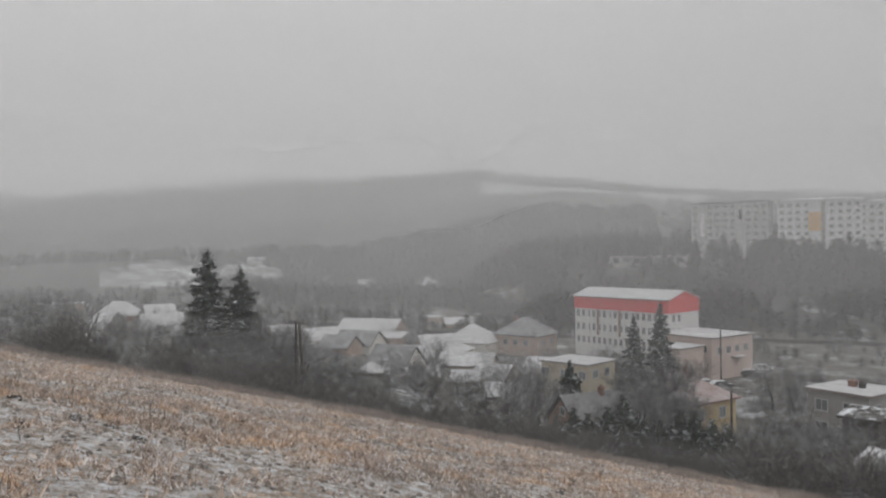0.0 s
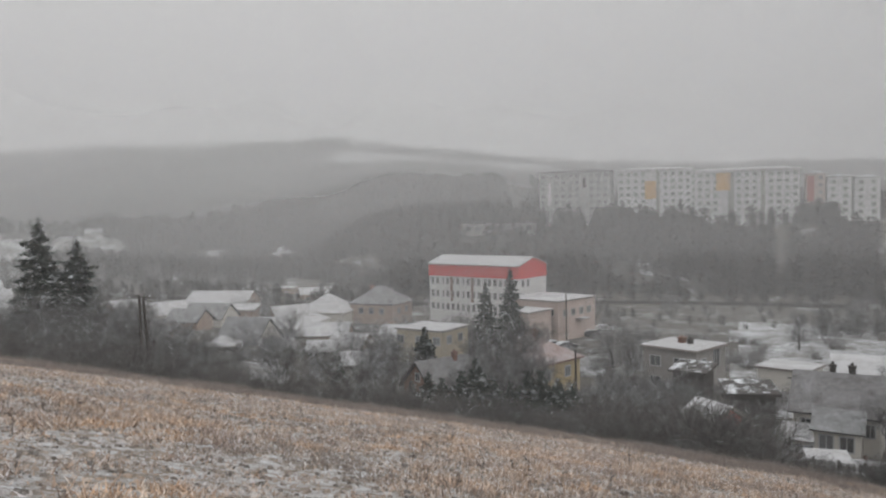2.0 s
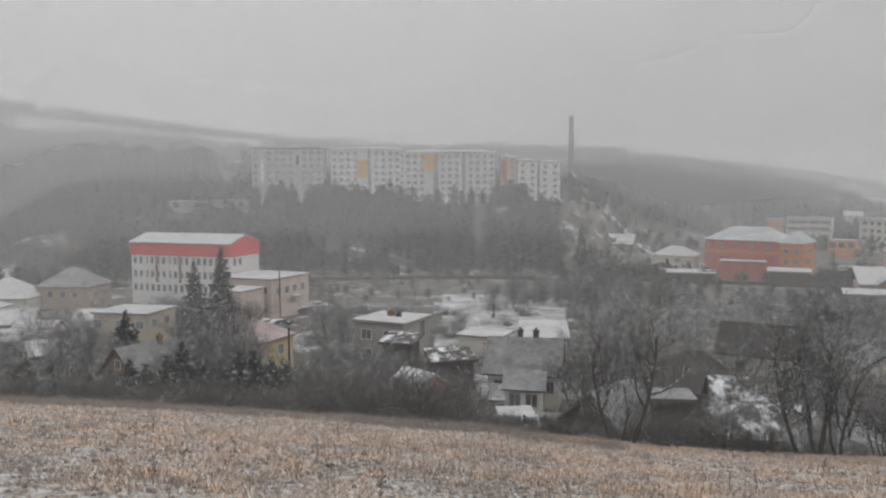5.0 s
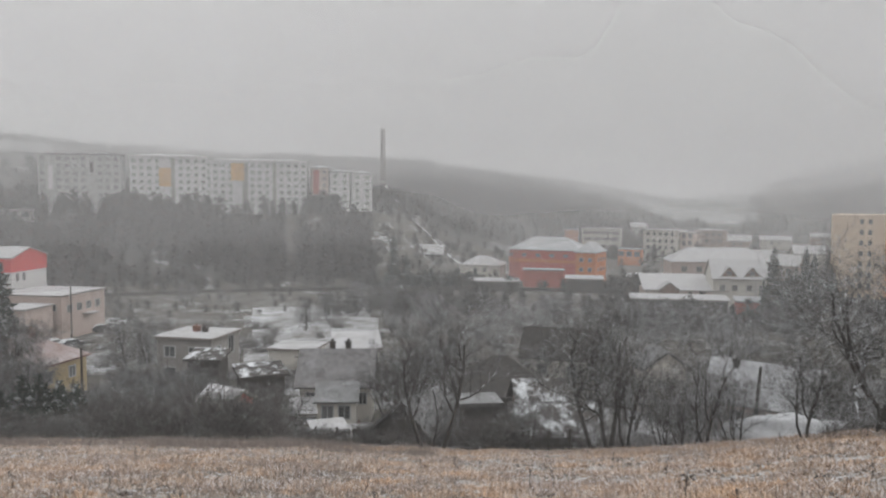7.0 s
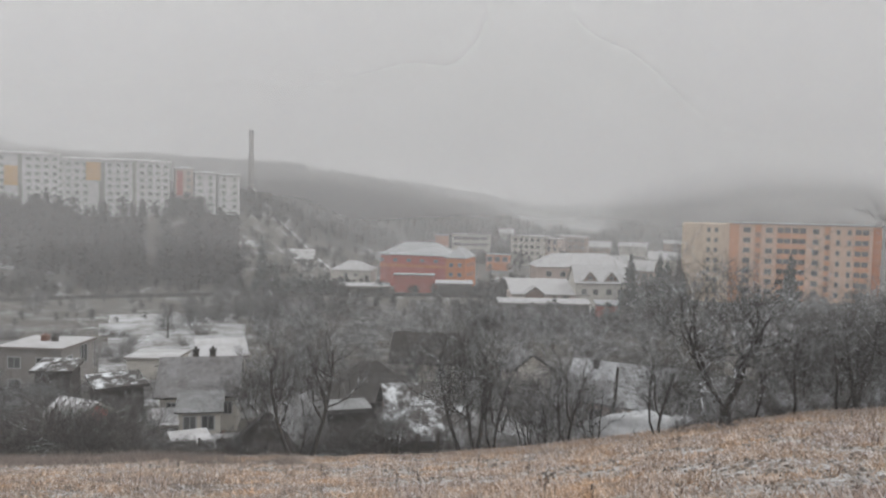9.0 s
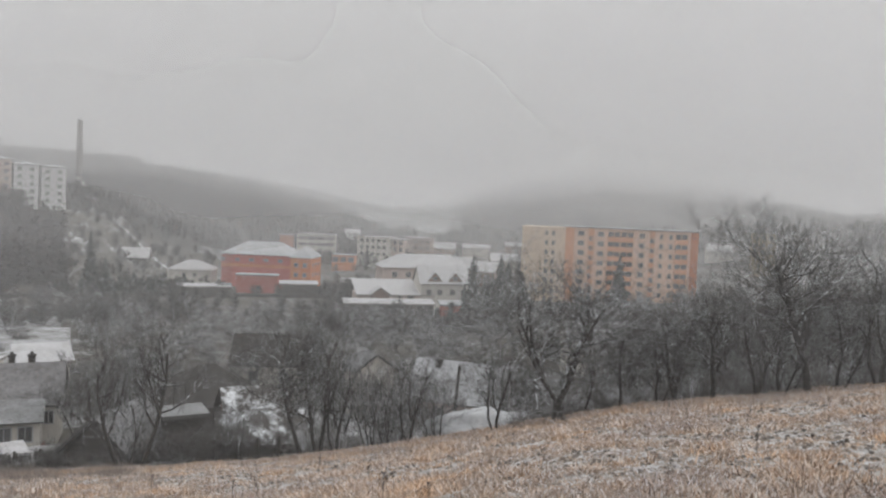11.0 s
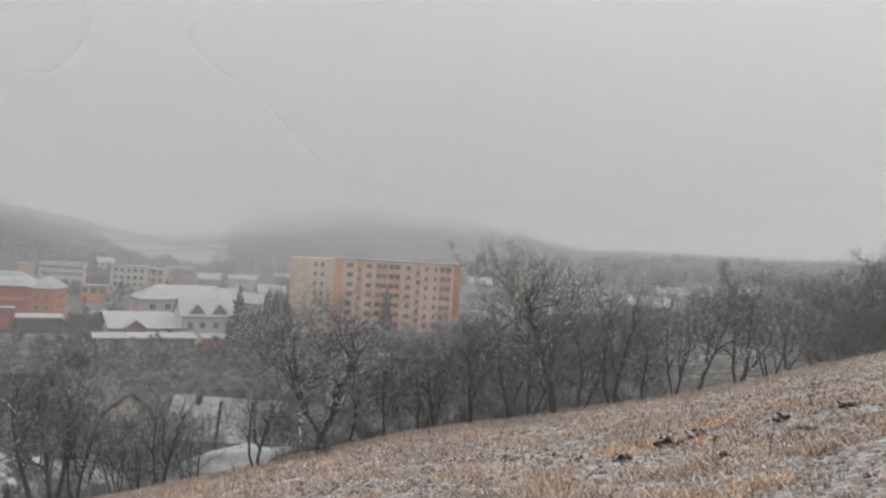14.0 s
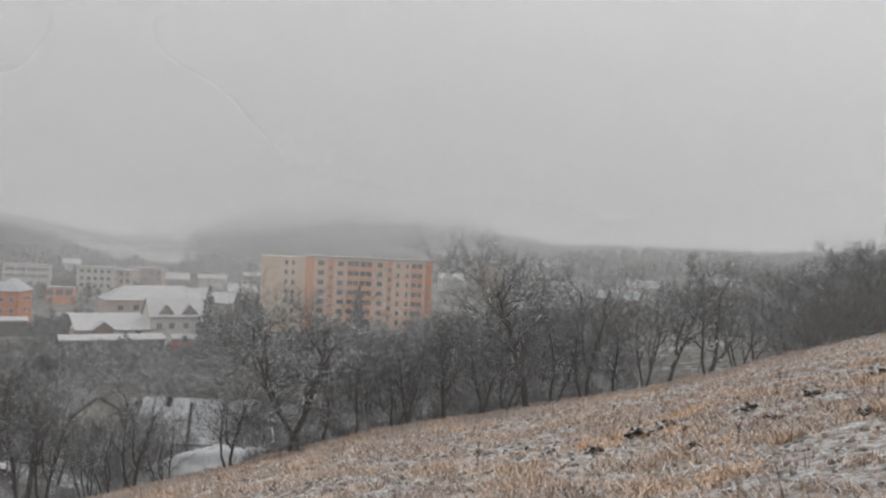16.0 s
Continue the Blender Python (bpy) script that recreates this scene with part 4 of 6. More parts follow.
# --- the long row of panel flats on the terrace
def panel_flats(az, w, top, turn, wall, accents, d=347.0, label="grey panel-built block of flats with a snowed roof", roofing=None):
    """accents: column, material, width, top and bottom below the eaves."""
    x, y = at(az, d)
    z = float(land(x, y)) - 3.0
    h = top - z
    D = 11.0
    ob = thing("apartment_block", pose(x, y, z, 0, 0, -az + turn), label, "apartment block", "row of flats on the terrace")
    part("wall", wall_mesh(w, D, h, "flat", 0, wall), ob)
    part("roof", roof_mesh(w, D, h, "hip", 1.2, roofing or ROOF_SNOW, 0.5), ob)
    if roofing is None:
        part("fascia", Build().box(-w / 2 - 0.5, w / 2 + 0.5, -D / 2 - 0.62, -D / 2 - 0.5, h - 0.2, h + 0.5).mesh("fascia", WHITE), ob, "white roof edge under snow")
    n = int(w / 3.0)
    skip = [a for a, *_ in accents]
    pane = Build().box(-0.72, 0.72, -0.03, 0.05, 0, 1.15, 1).box(-0.8, 0.8, -0.07, 0.04, -0.12, 0.0).box(-0.04, 0.04, -0.06, 0.0, 0, 1.15).mesh("window", FRAME, SKY_PANES)
    for k in range(8):
        for c in range(n):
            if c not in skip:
                part("window", pane, ob, "", pose(-w / 2 + (c + 0.5) * w / n, -D / 2, h - 2.3 - 2.8 * k))
    joint = Build().box(-w / 2, w / 2, -0.02, 0.03, 0, 0.09).mesh("panel_joint", CONCRETE)
    for k in range(8):
        part("panel_joint", joint, ob, "", pose(0, -D / 2, h - 2.75 - 2.8 * k))
    for c, mat, width, upper, lower in accents:
        b = Build()
        xc = -w / 2 + (c + 0.5) * w / n
        b.box(xc - width / 2, xc + width / 2, -D / 2 - 0.3, -D / 2 + 0.05, max(0, h - lower), h - upper)
        part("stair_strip", b.mesh("stair_strip", mat), ob)
    return ob


panel_flats(20.15, 30, 17.4, -12, STAINED, ((1, WHITE, 1.6, 4.5, 14), (6, DARKWALL, 1.2, 3, 7)), label="weathered grey block of flats with a bare flat roof", roofing=ROOF_DARK)
panel_flats(25.6, 30, 17.2, -4, GREYR, ((4, AMBER, 4.6, 4.6, 12.0), (5, CONCRETE, 1.4, 0.5, 30)))
panel_flats(31.35, 42, 15.9, 0, GREYR, ((4, AMBER, 5.4, 0.9, 8.0), (5, CONCRETE, 2.2, 0.9, 30), (9, CONCRETE, 1.4, 0.5, 30)))
panel_flats(35.75, 7.0, 13.6, 4, PINKISH, ((0, SHEDRED, 2.4, 1.0, 11.0),), label="reddish stair tower between the panel blocks", roofing=ROOF_GREY)
panel_flats(37.15, 8.4, 12.0, 4, GREYR, (), roofing=ROOF_GREY)
panel_flats(38.75, 8.6, 11.4, 4, GREYR, (), roofing=ROOF_GREY)
building("garages", "long low garage row with a white roof on the terrace", 14.6, 318, 29, 6, -4.0, "flat", 0, -6, CONCRETE, ROOF_SNOW, grid([-12 + 4 * k for k in range(7)], (2.4,), 2.4, 2.0, 1), category="garage")
building("garages", "low terrace building with a snowed roof", 22.6, 330, 13, 6, -2.5, "flat", 0, -4, CONCRETE, ROOF_SNOW, category="garage")


def tall_stack():
    x, y = at(40.3, 400)
    z = -4.0
    ob = thing("chimney_stack", pose(x, y, z), "tall slim concrete boiler-house stack", "chimney")
    b = Build()
    b.tube((0, 0, 0), (0, 0, 39.5), 1.5, 1.05, 16)
    part("shaft", b.mesh("shaft", CONCRETE, smooth=False), ob)
    for k in (14, 26, 38.6):
        r = Build()
        r.tube((0, 0, k), (0, 0, k + 0.5), 1.75 - k * 0.012, 1.75 - k * 0.012, 16)
        part("ring", r.mesh("ring", METAL), ob)
    hall, h = building("boiler_house", "small pale boiler house beside the stack", 40.9, 396, 6, 7, -1.5, "gable", 1.6, 10, WHITE, ROOF_SNOW, category="building", base=-8)
    chute = Build()
    chute.tube((-3.0, 0, 9.5), (2.8, 0, 1.2), 0.8, 0.8, 4)
    part("conveyor", chute.mesh("conveyor", WHITE), hall, "white sloping conveyor gallery", pose(0, 0, h - 1.0))


tall_stack()


# ---------------------------------------------------------------- road, fence, poles, cars
def road_strip():
    b = Build()
    pts = []
    for az in np.arange(-14, 60, 1.0):
        r = 250.0
        x0, y0 = at(az, r - 3.2)
        x1, y1 = at(az, r + 3.2)
        z = max(float(land(x0, y0)), float(land(x1, y1))) + 0.25
        pts.append(((x0, y0, z), (x1, y1, z)))
    vs = [p for q in pts for p in q]
    low = [(x, y, z - 1.2) for x, y, z in vs]
    n = len(pts)
    b.add(vs + low, [(2 * k, 2 * k + 2, 2 * k + 3, 2 * k + 1) for k in range(n - 1)] + [(2 * k, 2 * n + 2 * k, 2 * n + 2 * k + 2, 2 * k + 2) for k in range(n - 1)])
    tagged(new("road", b.mesh("road", ASPHALT)), "wet valley road with slush along it", "road", kind="structure")
    kerb = Build()
    for k in range(n - 1):
        (x0, y0, z0), (x1, y1, z1) = pts[k][0], pts[k + 1][0]
        kerb.add([(x0, y0, z0 - 1), (x1, y1, z1 - 1), (x1, y1, z1 + 0.9), (x0, y0, z0 + 0.9), (x0 * 0.9985, y0 * 0.9985, z0 - 1), (x1 * 0.9985, y1 * 0.9985, z1 - 1), (x1 * 0.9985, y1 * 0.9985, z1 + 0.9), (x0 * 0.9985, y0 * 0.9985, z0 + 0.9)],
                 [(0, 1, 2, 3), (7, 6, 5, 4), (3, 2, 6, 7)])
    tagged(new("road_parapet", kerb.mesh("road_parapet", DARKWALL)), "dark low parapet along the valley road", "parapet", kind="structure")


road_strip()


def track_up():
    """The pale farm track that climbs behind the houses."""
    b = Build()
    vs = []
    for k in range(31):
        u = k / 30
        az, d = 40.8 + 9.0 * u - 0.6 * math.sin(u * 3.1), 372 - 70 * u
        for s in (-1.6, 1.6):
            x, y = at(az, d + s * 1.4)
            vs.append((x, y, float(land(x, y)) + 0.25))
    b.add(vs, [(2 * k, 2 * k + 2, 2 * k + 3, 2 * k + 1) for k in range(30)])
    b.add([(x, y, z - 0.5) for x, y, z in vs], [(2 * k + 1, 2 * k + 3, 2 * k + 2, 2 * k) for k in range(30)])
    tagged(new("farm_track", b.mesh("farm_track", SNOWPILE)), "snow-covered track climbing the slope", "track", kind="structure")


track_up()


def pole(az, d, top, lean=0.0, arms=1, twin=False, label="tarred wooden power pole"):
    x, y = at(az, d)
    z = float(land(x, y)) - 0.4
    ob = thing("power_pole", pose(x, y, z, 0, lean, -az), label, "pole")
    h = top - z
    b = Build()
    b.tube((0, 0, 0), (0, 0, h), 0.17, 0.11, 8)
    part("shaft", b.mesh("shaft", POLEWOOD), ob)
    if twin:
        b = Build()
        b.tube((0.85, 0.2, 0), (0.28, 0.1, h - 0.2), 0.16, 0.12, 8)
        part("strut", b.mesh("strut", POLEWOOD), ob)
    for k in range(arms):
        a = Build()
        a.box(-0.9, 0.9, -0.05, 0.05, h - 0.35 - 0.5 * k, h - 0.25 - 0.5 * k)
        arm = part("crossarm", a.mesh("crossarm", POLEWOOD), ob)
        for q in (-0.8, 0, 0.8):
            i = Build()
            i.tube((q, 0, h - 0.25 - 0.5 * k), (q, 0, h - 0.1 - 0.5 * k), 0.05, 0.04, 6)
            part("insulator", i.mesh("insulator", FRAME), arm)
    return ob


pole(-10.6, 71, -4.7, twin=True, label="twin tarred wooden power pole beside shrubs")
pole(19.9, 103, -16.6, arms=0, label="plain wooden pole beside the yellow house")
pole(66.3, 62, -10.6, 4.0, 0, label="leaning wooden post in the garden")
pole(34.6, 84, -15.0, arms=1, label="wooden pole at the house corner")
pole(19.3, 168, -15.0, arms=0, label="grey pole beside the hall")


def car(az, d, turn, mat, label):
    x, y = at(az, d)
    ob = thing("car", pose(x, y, float(land(x, y)) + 0.02, 0, 0, -az + turn), label, "car", "parked cars")
    b = Build()
    prof = [(-2.1, 0.3), (2.1, 0.3), (2.15, 0.75), (1.2, 0.9), (0.55, 1.42), (-1.3, 1.45), (-2.05, 0.95)]
    n = len(prof)
    b.add([(px, -0.82, pz) for px, pz in prof] + [(px, 0.82, pz) for px, pz in prof],
          [tuple(range(n)), tuple(range(2 * n - 1, n - 1, -1))] + [(k + n, (k + 1) % n + n, (k + 1) % n, k) for k in range(n)])
    part("body", b.mesh("body", mat), ob)
    g = Build()
    g.box(-1.25, 0.5, -0.84, 0.84, 0.95, 1.3)
    part("side_window", g.mesh("side_window", GLASS), ob)
    for wx in (-1.35, 1.35):
        for wy in (-0.78, 0.78):
            w = Build()
            w.tube((wx, wy - 0.1, 0.31), (wx, wy + 0.1, 0.31), 0.31, 0.31, 12)
            part("wheel", w.mesh("wheel", RUBBER), ob)


car(18.3, 158, 30, CARWHITE, "pale parked car under snow")
car(19.3, 156, 30, CARDARK, "dark parked car under snow")
car(21.2, 176, 10, CARDARK, "dark parked car with a white roof")
car(22.0, 186, 5, CARWHITE, "pale parked car by the hall")
car(39.5, 244, 0, CARWHITE, "white car on the valley road")
car(41.6, 243, 0, CARWHITE, "white car on the valley road")
for az, d in ((58.2, 300), (58.8, 304), (59.6, 298), (60.4, 305)):
    car(az, d, 20, CARDARK if d > 300 else CARWHITE, "parked car in the school yard")


def mound(az, d, sx, sy, h, label):
    x, y = at(az, d)
    z = float(land(x, y))
    bm = bmesh.new()
    bmesh.ops.create_icosphere(bm, subdivisions=4, radius=1.0)
    for v in bm.verts:
        k = 1 + 0.25 * noise.noise(v.co * 1.4 + Vector((az, 0, 0))) + 0.16 * noise.noise(v.co * 4 + Vector((0, az, 0)))
        v.co = Vector((v.co.x * sx * k, v.co.y * sy * k, max(-0.3, v.co.z) * h * k))
    me = bpy.data.meshes.new("snow_mound")
    bm.to_mesh(me)
    bm.free()
    me.materials.append(SNOWPILE)
    me.polygons.foreach_set("use_smooth", [True] * len(me.polygons))
    ob = new("snow_mound", me)
    ob.matrix_basis = pose(x, y, z, 0, 0, -az)
    tagged(ob, label, "mound")


mound(68.2, 47.5, 3.0, 2.0, 2.0, "rounded heap under smooth snow")
mound(71.2, 47.0, 2.2, 1.5, 1.6, "lower heap under smooth snow")


def garden_fence(a0, a1, gap, h):
    """A dark board fence along the gardens below the meadow."""
    x0, y0 = at(a0, float(edge_of_field(a0)) + gap)
    ob = thing("fence", pose(x0, y0, float(land(x0, y0))), "dark weathered board fence below the meadow", "fence")
    n = int((a1 - a0) / 1.6) + 1
    pts = []
    for k in range(n + 1):
        x, y = at(a0 + (a1 - a0) * k / n, float(edge_of_field(a0 + (a1 - a0) * k / n)) + gap)
        pts.append(Vector((x - x0, y - y0, float(land(x, y)) - float(land(x0, y0)))))
    post = Build().box(-0.06, 0.06, -0.06, 0.06, -0.3, h + 0.15).mesh("post", POLEWOOD)
    board = Build().box(-0.055, 0.055, -0.012, 0.012, 0.05, h).mesh("board", DARKWALL)
    for p in pts:
        part("post", post, ob, "", Matrix.Translation(p))
    for p, q in zip(pts, pts[1:]):
        for zz in (0.3, h - 0.25):
            r = Build()
            r.tube(p + Vector((0, 0, zz)), q + Vector((0, 0, zz)), 0.035, 0.035, 4)
            part("rail", r.mesh("rail", POLEWOOD), ob)
        turn = math.degrees(math.atan2(q.y - p.y, q.x - p.x))
        m = int((q - p).length / 0.15)
        for k in range(1, m):
            if (k * 7 + int(p.x * 3)) % 11:
                w = p.lerp(q, k / m)
                part("board", board, ob, "", pose(w.x, w.y, w.z + 0.03 * ((k * 5) % 3 - 1), 0, 0, turn))


garden_fence(46.5, 54.0, 3.2, 1.2)
garden_fence(34.0, 41.5, 6.5, 1.1)


# a pale board nailed to a trunk of the tree row
board = Build()
board.box(-0.19, 0.19, -0.02, 0.02, -0.28, 0.28)
tagged(new("trunk_board", board.mesh("trunk_board", WHITE)), "small pale board fixed on a bare trunk", "board").matrix_basis = pose(40.7, 0.47, -3.6, 0, 0, -90)


# ---------------------------------------------------------------- trees
def grow(seed, height, trunk_r, spread=0.9, fork=0.28, levels=5, kids=(5, 4, 4, 4), up=0.35, twig=0.011, lean=0.0, stems=1, bole=0.0):
    """A bare tree as lists of limbs per level: (points, radii)."""
    rng = random.Random(seed)
    out = [[] for _ in range(levels)]

    def limb(p, d, length, r, lv):
        n = 5 if lv < 2 else (4 if lv == 2 else 3)
        pts, rad = [p], [r]
        tip = max(twig * 0.55, r * (0.42 if lv == 0 else 0.25))
        for k in range(n):
            bend = 0.13 if lv == 0 else 0.26
            d = (d + Vector((rng.gauss(0, bend), rng.gauss(0, bend), rng.gauss(0, bend) + (up * 0.22 if lv > 0 else lean * 0.35)))).normalized()
            p = p + d * (length / n)
            pts.append(p)
            rad.append(r + (tip - r) * (k + 1) / n)
        out[lv].append((pts, rad))
        if lv + 1 >= levels:
            return
        count = kids[lv] + rng.randint(0, 2)
        for k in range(count):
            u = (fork + (1 - fork) * (k + rng.random()) / count) if lv == 0 else 0.22 + 0.78 * (k + rng.random()) / count
            i = min(n - 1, int(u * n))
            f = u * n - i
            q = pts[i].lerp(pts[i + 1], f)
            rr = rad[i] + (rad[i + 1] - rad[i]) * f
            axis = (pts[i + 1] - pts[i]).normalized()
            side = axis.orthogonal().normalized()
            side.rotate(Matrix.Rotation(k * 2.4 + rng.random() * 1.2, 3, axis))
            ang = rng.uniform(0.45, 0.95) * spread
            dd = (axis * math.cos(ang) + side * math.sin(ang) + Vector((0, 0, up * 0.4))).normalized()
            ln = length * rng.uniform(0.42, 0.68) * (1.12 - 0.45 * u if lv == 0 else 1.0)
            limb(q, dd, ln, max(twig * 0.8, rr * rng.uniform(0.56, 0.80)), lv + 1)

    if bole:
        out[0].append(([Vector((0, 0, -0.2)), Vector((0.02, 0, bole * 0.4)), Vector((0.0, 0.03, bole + 0.1))], [trunk_r * 2.1, trunk_r * 1.6, trunk_r * 1.5]))
    for s in range(stems):
        a = rng.random() * 1.2 + s * 6.28 / stems if stems > 2 else s * math.pi
        o = Vector((math.cos(a), math.sin(a), 0)) * (0.25 * s if not bole else trunk_r * 0.7) + Vector((0, 0, bole))
        d0 = Vector((math.cos(a) * (lean + 0.22 * (stems > 1)), math.sin(a) * (lean + 0.22 * (stems > 1)), 1)).normalized()
        limb(o, d0, height * rng.uniform(0.62, 0.72), trunk_r * (1 if s == 0 else 0.8), 0)
    return out


def limbs_mesh(name, limbs, n, mat):
    verts, faces, at0 = [], [], 0
    for pts, rad in limbs:
        base = at0
        for k, (p, r) in enumerate(zip(pts, rad)):
            w = (pts[min(k + 1, len(pts) - 1)] - pts[max(k - 1, 0)]).normalized()
            u = w.orthogonal().normalized()
            q = w.cross(u)
            for j in range(n):
                a = 2 * math.pi * j / n
                verts.append(tuple(p + (u * math.cos(a) + q * math.sin(a)) * r))
            at0 += n
        for k in range(len(pts) - 1):
            for j in range(n):
                a, b = base + k * n + j, base + k * n + (j + 1) % n
                faces.append((a, b, b + n, a + n))
    return mesh_from_arrays(name, np.array(verts), np.array(faces), mat)


def bare_tree(seed, label, height=9.0, trunk_r=0.24, bark=None, twigs=None, **kw):
    g = grow(seed, height, trunk_r, **kw)
    ob = thing("bare_tree", Matrix(), label, "tree")
    part("trunk", limbs_mesh("trunk", g[0], 9, BARK), ob)
    part("branch_work", limbs_mesh("branch_work", g[1] + g[2], 5, BARK), ob)
    part("twig_haze", limbs_mesh("twig_haze", [q for lv in g[3:] for q in lv], 3, twigs or TWIG), ob, "fine bare twigs with traces of snow")
    top = max(p.z for lv in g for pts, _ in lv for p in pts)
    ob["reach"] = top
    return ob


LABELS = ("bare spreading tree with snow along its branches", "slender bare tree with many fine twigs", "forked bare tree with a dark trunk",
          "bushy bare tree in winter twigs", "broad old bare tree with a thick trunk", "thin bare tree grown up through the hedge")
KINDS = [bare_tree(11, LABELS[0], 9, 0.21, spread=1.15, kids=(9, 6, 4, 3), fork=0.20, up=0.16, twig=0.013),
         bare_tree(23, LABELS[1], 10, 0.16, spread=0.95, kids=(11, 6, 4, 3), fork=0.28, up=0.28, twig=0.011),
         bare_tree(37, LABELS[2], 9, 0.19, spread=1.05, kids=(8, 6, 4, 3), fork=0.20, up=0.22, twig=0.013, stems=2),
         bare_tree(41, LABELS[3], 7, 0.10, spread=1.1, kids=(7, 5, 5, 3), fork=0.10, up=0.28, twig=0.010, stems=4),
         bare_tree(59, LABELS[4], 9, 0.135, spread=1.1, kids=(8, 5, 4, 3), fork=0.16, up=0.15, twig=0.011, lean=0.30, stems=4, bole=1.3),
         bare_tree(73, LABELS[5], 10, 0.12, spread=0.8, kids=(12, 5, 4, 3), fork=0.30, up=0.32, twig=0.010),
         bare_tree(83, "leaning bare tree with snow along its limbs", 10, 0.17, spread=0.95, kids=(8, 6, 4, 3), fork=0.28, up=0.20, twig=0.009, lean=0.36),
         bare_tree(89, "bare tree parted into a V of two stems", 9, 0.13, spread=1.0, kids=(8, 5, 4, 3), fork=0.24, up=0.18, twig=0.009, lean=0.14, stems=2),
         bare_tree(97, "airy bare bush tree of many thin stems", 7, 0.07, spread=0.95, kids=(5, 4, 4, 2), fork=0.14, up=0.3, twig=0.008, lean=0.05, stems=4)]
USED = set()
turner = random.Random(5)


def tree(kind, az, d, height, sink=0.15, wide=1.0, group="", foot=None, turn=None):
    src = KINDS[kind]
    x, y = at(az, d)
    z = float(land(x, y)) - sink if foot is None else foot
    k = height / src["reach"]
    m = pose(x, y, z, 0, 0, turner.uniform(0, 360) if turn is None else turn - az)
    ob = src if kind not in USED else copy_thing(src, m)
    USED.add(kind)
    ob.matrix_basis = m @ Matrix.Diagonal((k * wide, k * wide, k, 1))
    if group:
        ob["group"] = group
    return ob


# tree row along the meadow's lower edge
tree(4, 73.9, 36.4, 9.0, wide=1.3, turn=20)
tree(7, 69.6, 38.4, 5.6, wide=1.05, turn=0)
tree(7, 63.4, 43.5, 7.0, turn=10)
tree(6, 43.3, 48.6, 9.6, wide=0.9, turn=180)
tree(6, 44.7, 48.4, 11.4, wide=0.85, turn=-10)
tree(8, 43.9, 49.6, 6.0)
tree(6, 55.6, 46.0, 10.0, wide=0.95, turn=170)
tree(2, 56.8, 46.2, 9.6, wide=0.8, turn=40)
tree(7, 58.1, 46.0, 8.0, wide=0.9, turn=0)
tree(8, 51.2, 50.0, 4.4)
tree(8, 60.6, 48.0, 5.4)
for az, d, h, k in ((61.8, 47.5, 5.8, 8), (65.4, 46, 4.8, 8), (67.4, 58, 5.0, 0), (64.4, 58, 5.4, 0)):
    tree(k, az, d, h, wide=1.15, group="bushy trees at the garden edge")
tree(1, 90.3, 41.4, 9.6, wide=1.2)
tree(7, 94.5, 43.2, 8.4, turn=0)
tree(5, 96.3, 44.6, 6.6, wide=1.2)
tree(2, 102.6, 47.0, 7.6, wide=0.95)
tree(7, 98.5, 45.2, 7.0, wide=0.9, turn=60)
tree(1, 100.0, 46.0, 7.4, wide=1.2)
ROW = ((75.8, 39.5, 4.0, 5), (78.2, 39, 5.2, 5), (80.8, 39.6, 5.4, 8), (82.0, 39.6, 6.2, 7), (84.4, 39.8, 6.4, 1), (87.1, 40.6, 7.0, 7), (88.6, 42.4, 7.0, 8), (92.0, 43.0, 6.6, 8), (104.4, 52, 6.0, 8), (105.6, 55, 5.6, 5))
for az, d, h, k in ROW:
    tree(k, az, d, h, wide=1.25, group="tree row along the meadow")
rng = random.Random(3)


def crest_height(az, d, line):
    """Height of a tree at az, d whose top reaches the thicket's crest line (rise over run from the eye)."""
    return 1.7 + d * float(np.interp(az, *line)) - float(land(*at(az, d)))


THICKET = ((74, 80, 86, 89, 92, 97, 104, 108), (-0.095, -0.085, -0.066, -0.035, -0.036, -0.036, -0.022, -0.012))
for k in range(18):
    az = 78.5 + 19 * (k + rng.random()) / 18
    d = float(edge_of_field(az)) + 4 + 22 * rng.random()
    tree(rng.choice((8, 3, 0)), az, d, max(3.0, crest_height(az, d, THICKET) * rng.uniform(0.72, 1.0)), wide=1.25, group="thicket behind the tree row")
def light_tree(seed):
    """Corners and faces of a thinner tree one metre high, for the woods further back."""
    g = grow(seed, 8.0, 0.13, spread=1.05, kids=(8, 6, 5), fork=0.12, up=0.22, twig=0.022, levels=4, stems=3, lean=0.06)
    verts, faces = [], []
    for pts, rad in (q for lv in g for q in lv):
        for p, q, ra, rb in zip(pts, pts[1:], rad, rad[1:]):
            w = (q - p).normalized()
            u = w.orthogonal().normalized()
            v, n = w.cross(u), len(verts)
            for c, e in ((1, 0), (-0.5, 0.87), (-0.5, -0.87)):
                verts.append(tuple(p + (u * c + v * e) * ra))
            verts.append(tuple(q + w * rb))
            faces += [(n, n + 1, n + 3), (n + 1, n + 2, n + 3), (n + 2, n, n + 3)]
    verts = np.array(verts, np.float32)
    return verts / verts[:, 2].max(), np.array(faces, np.int32)


LIGHT_TREES = [light_tree(301), light_tree(307), light_tree(311)]


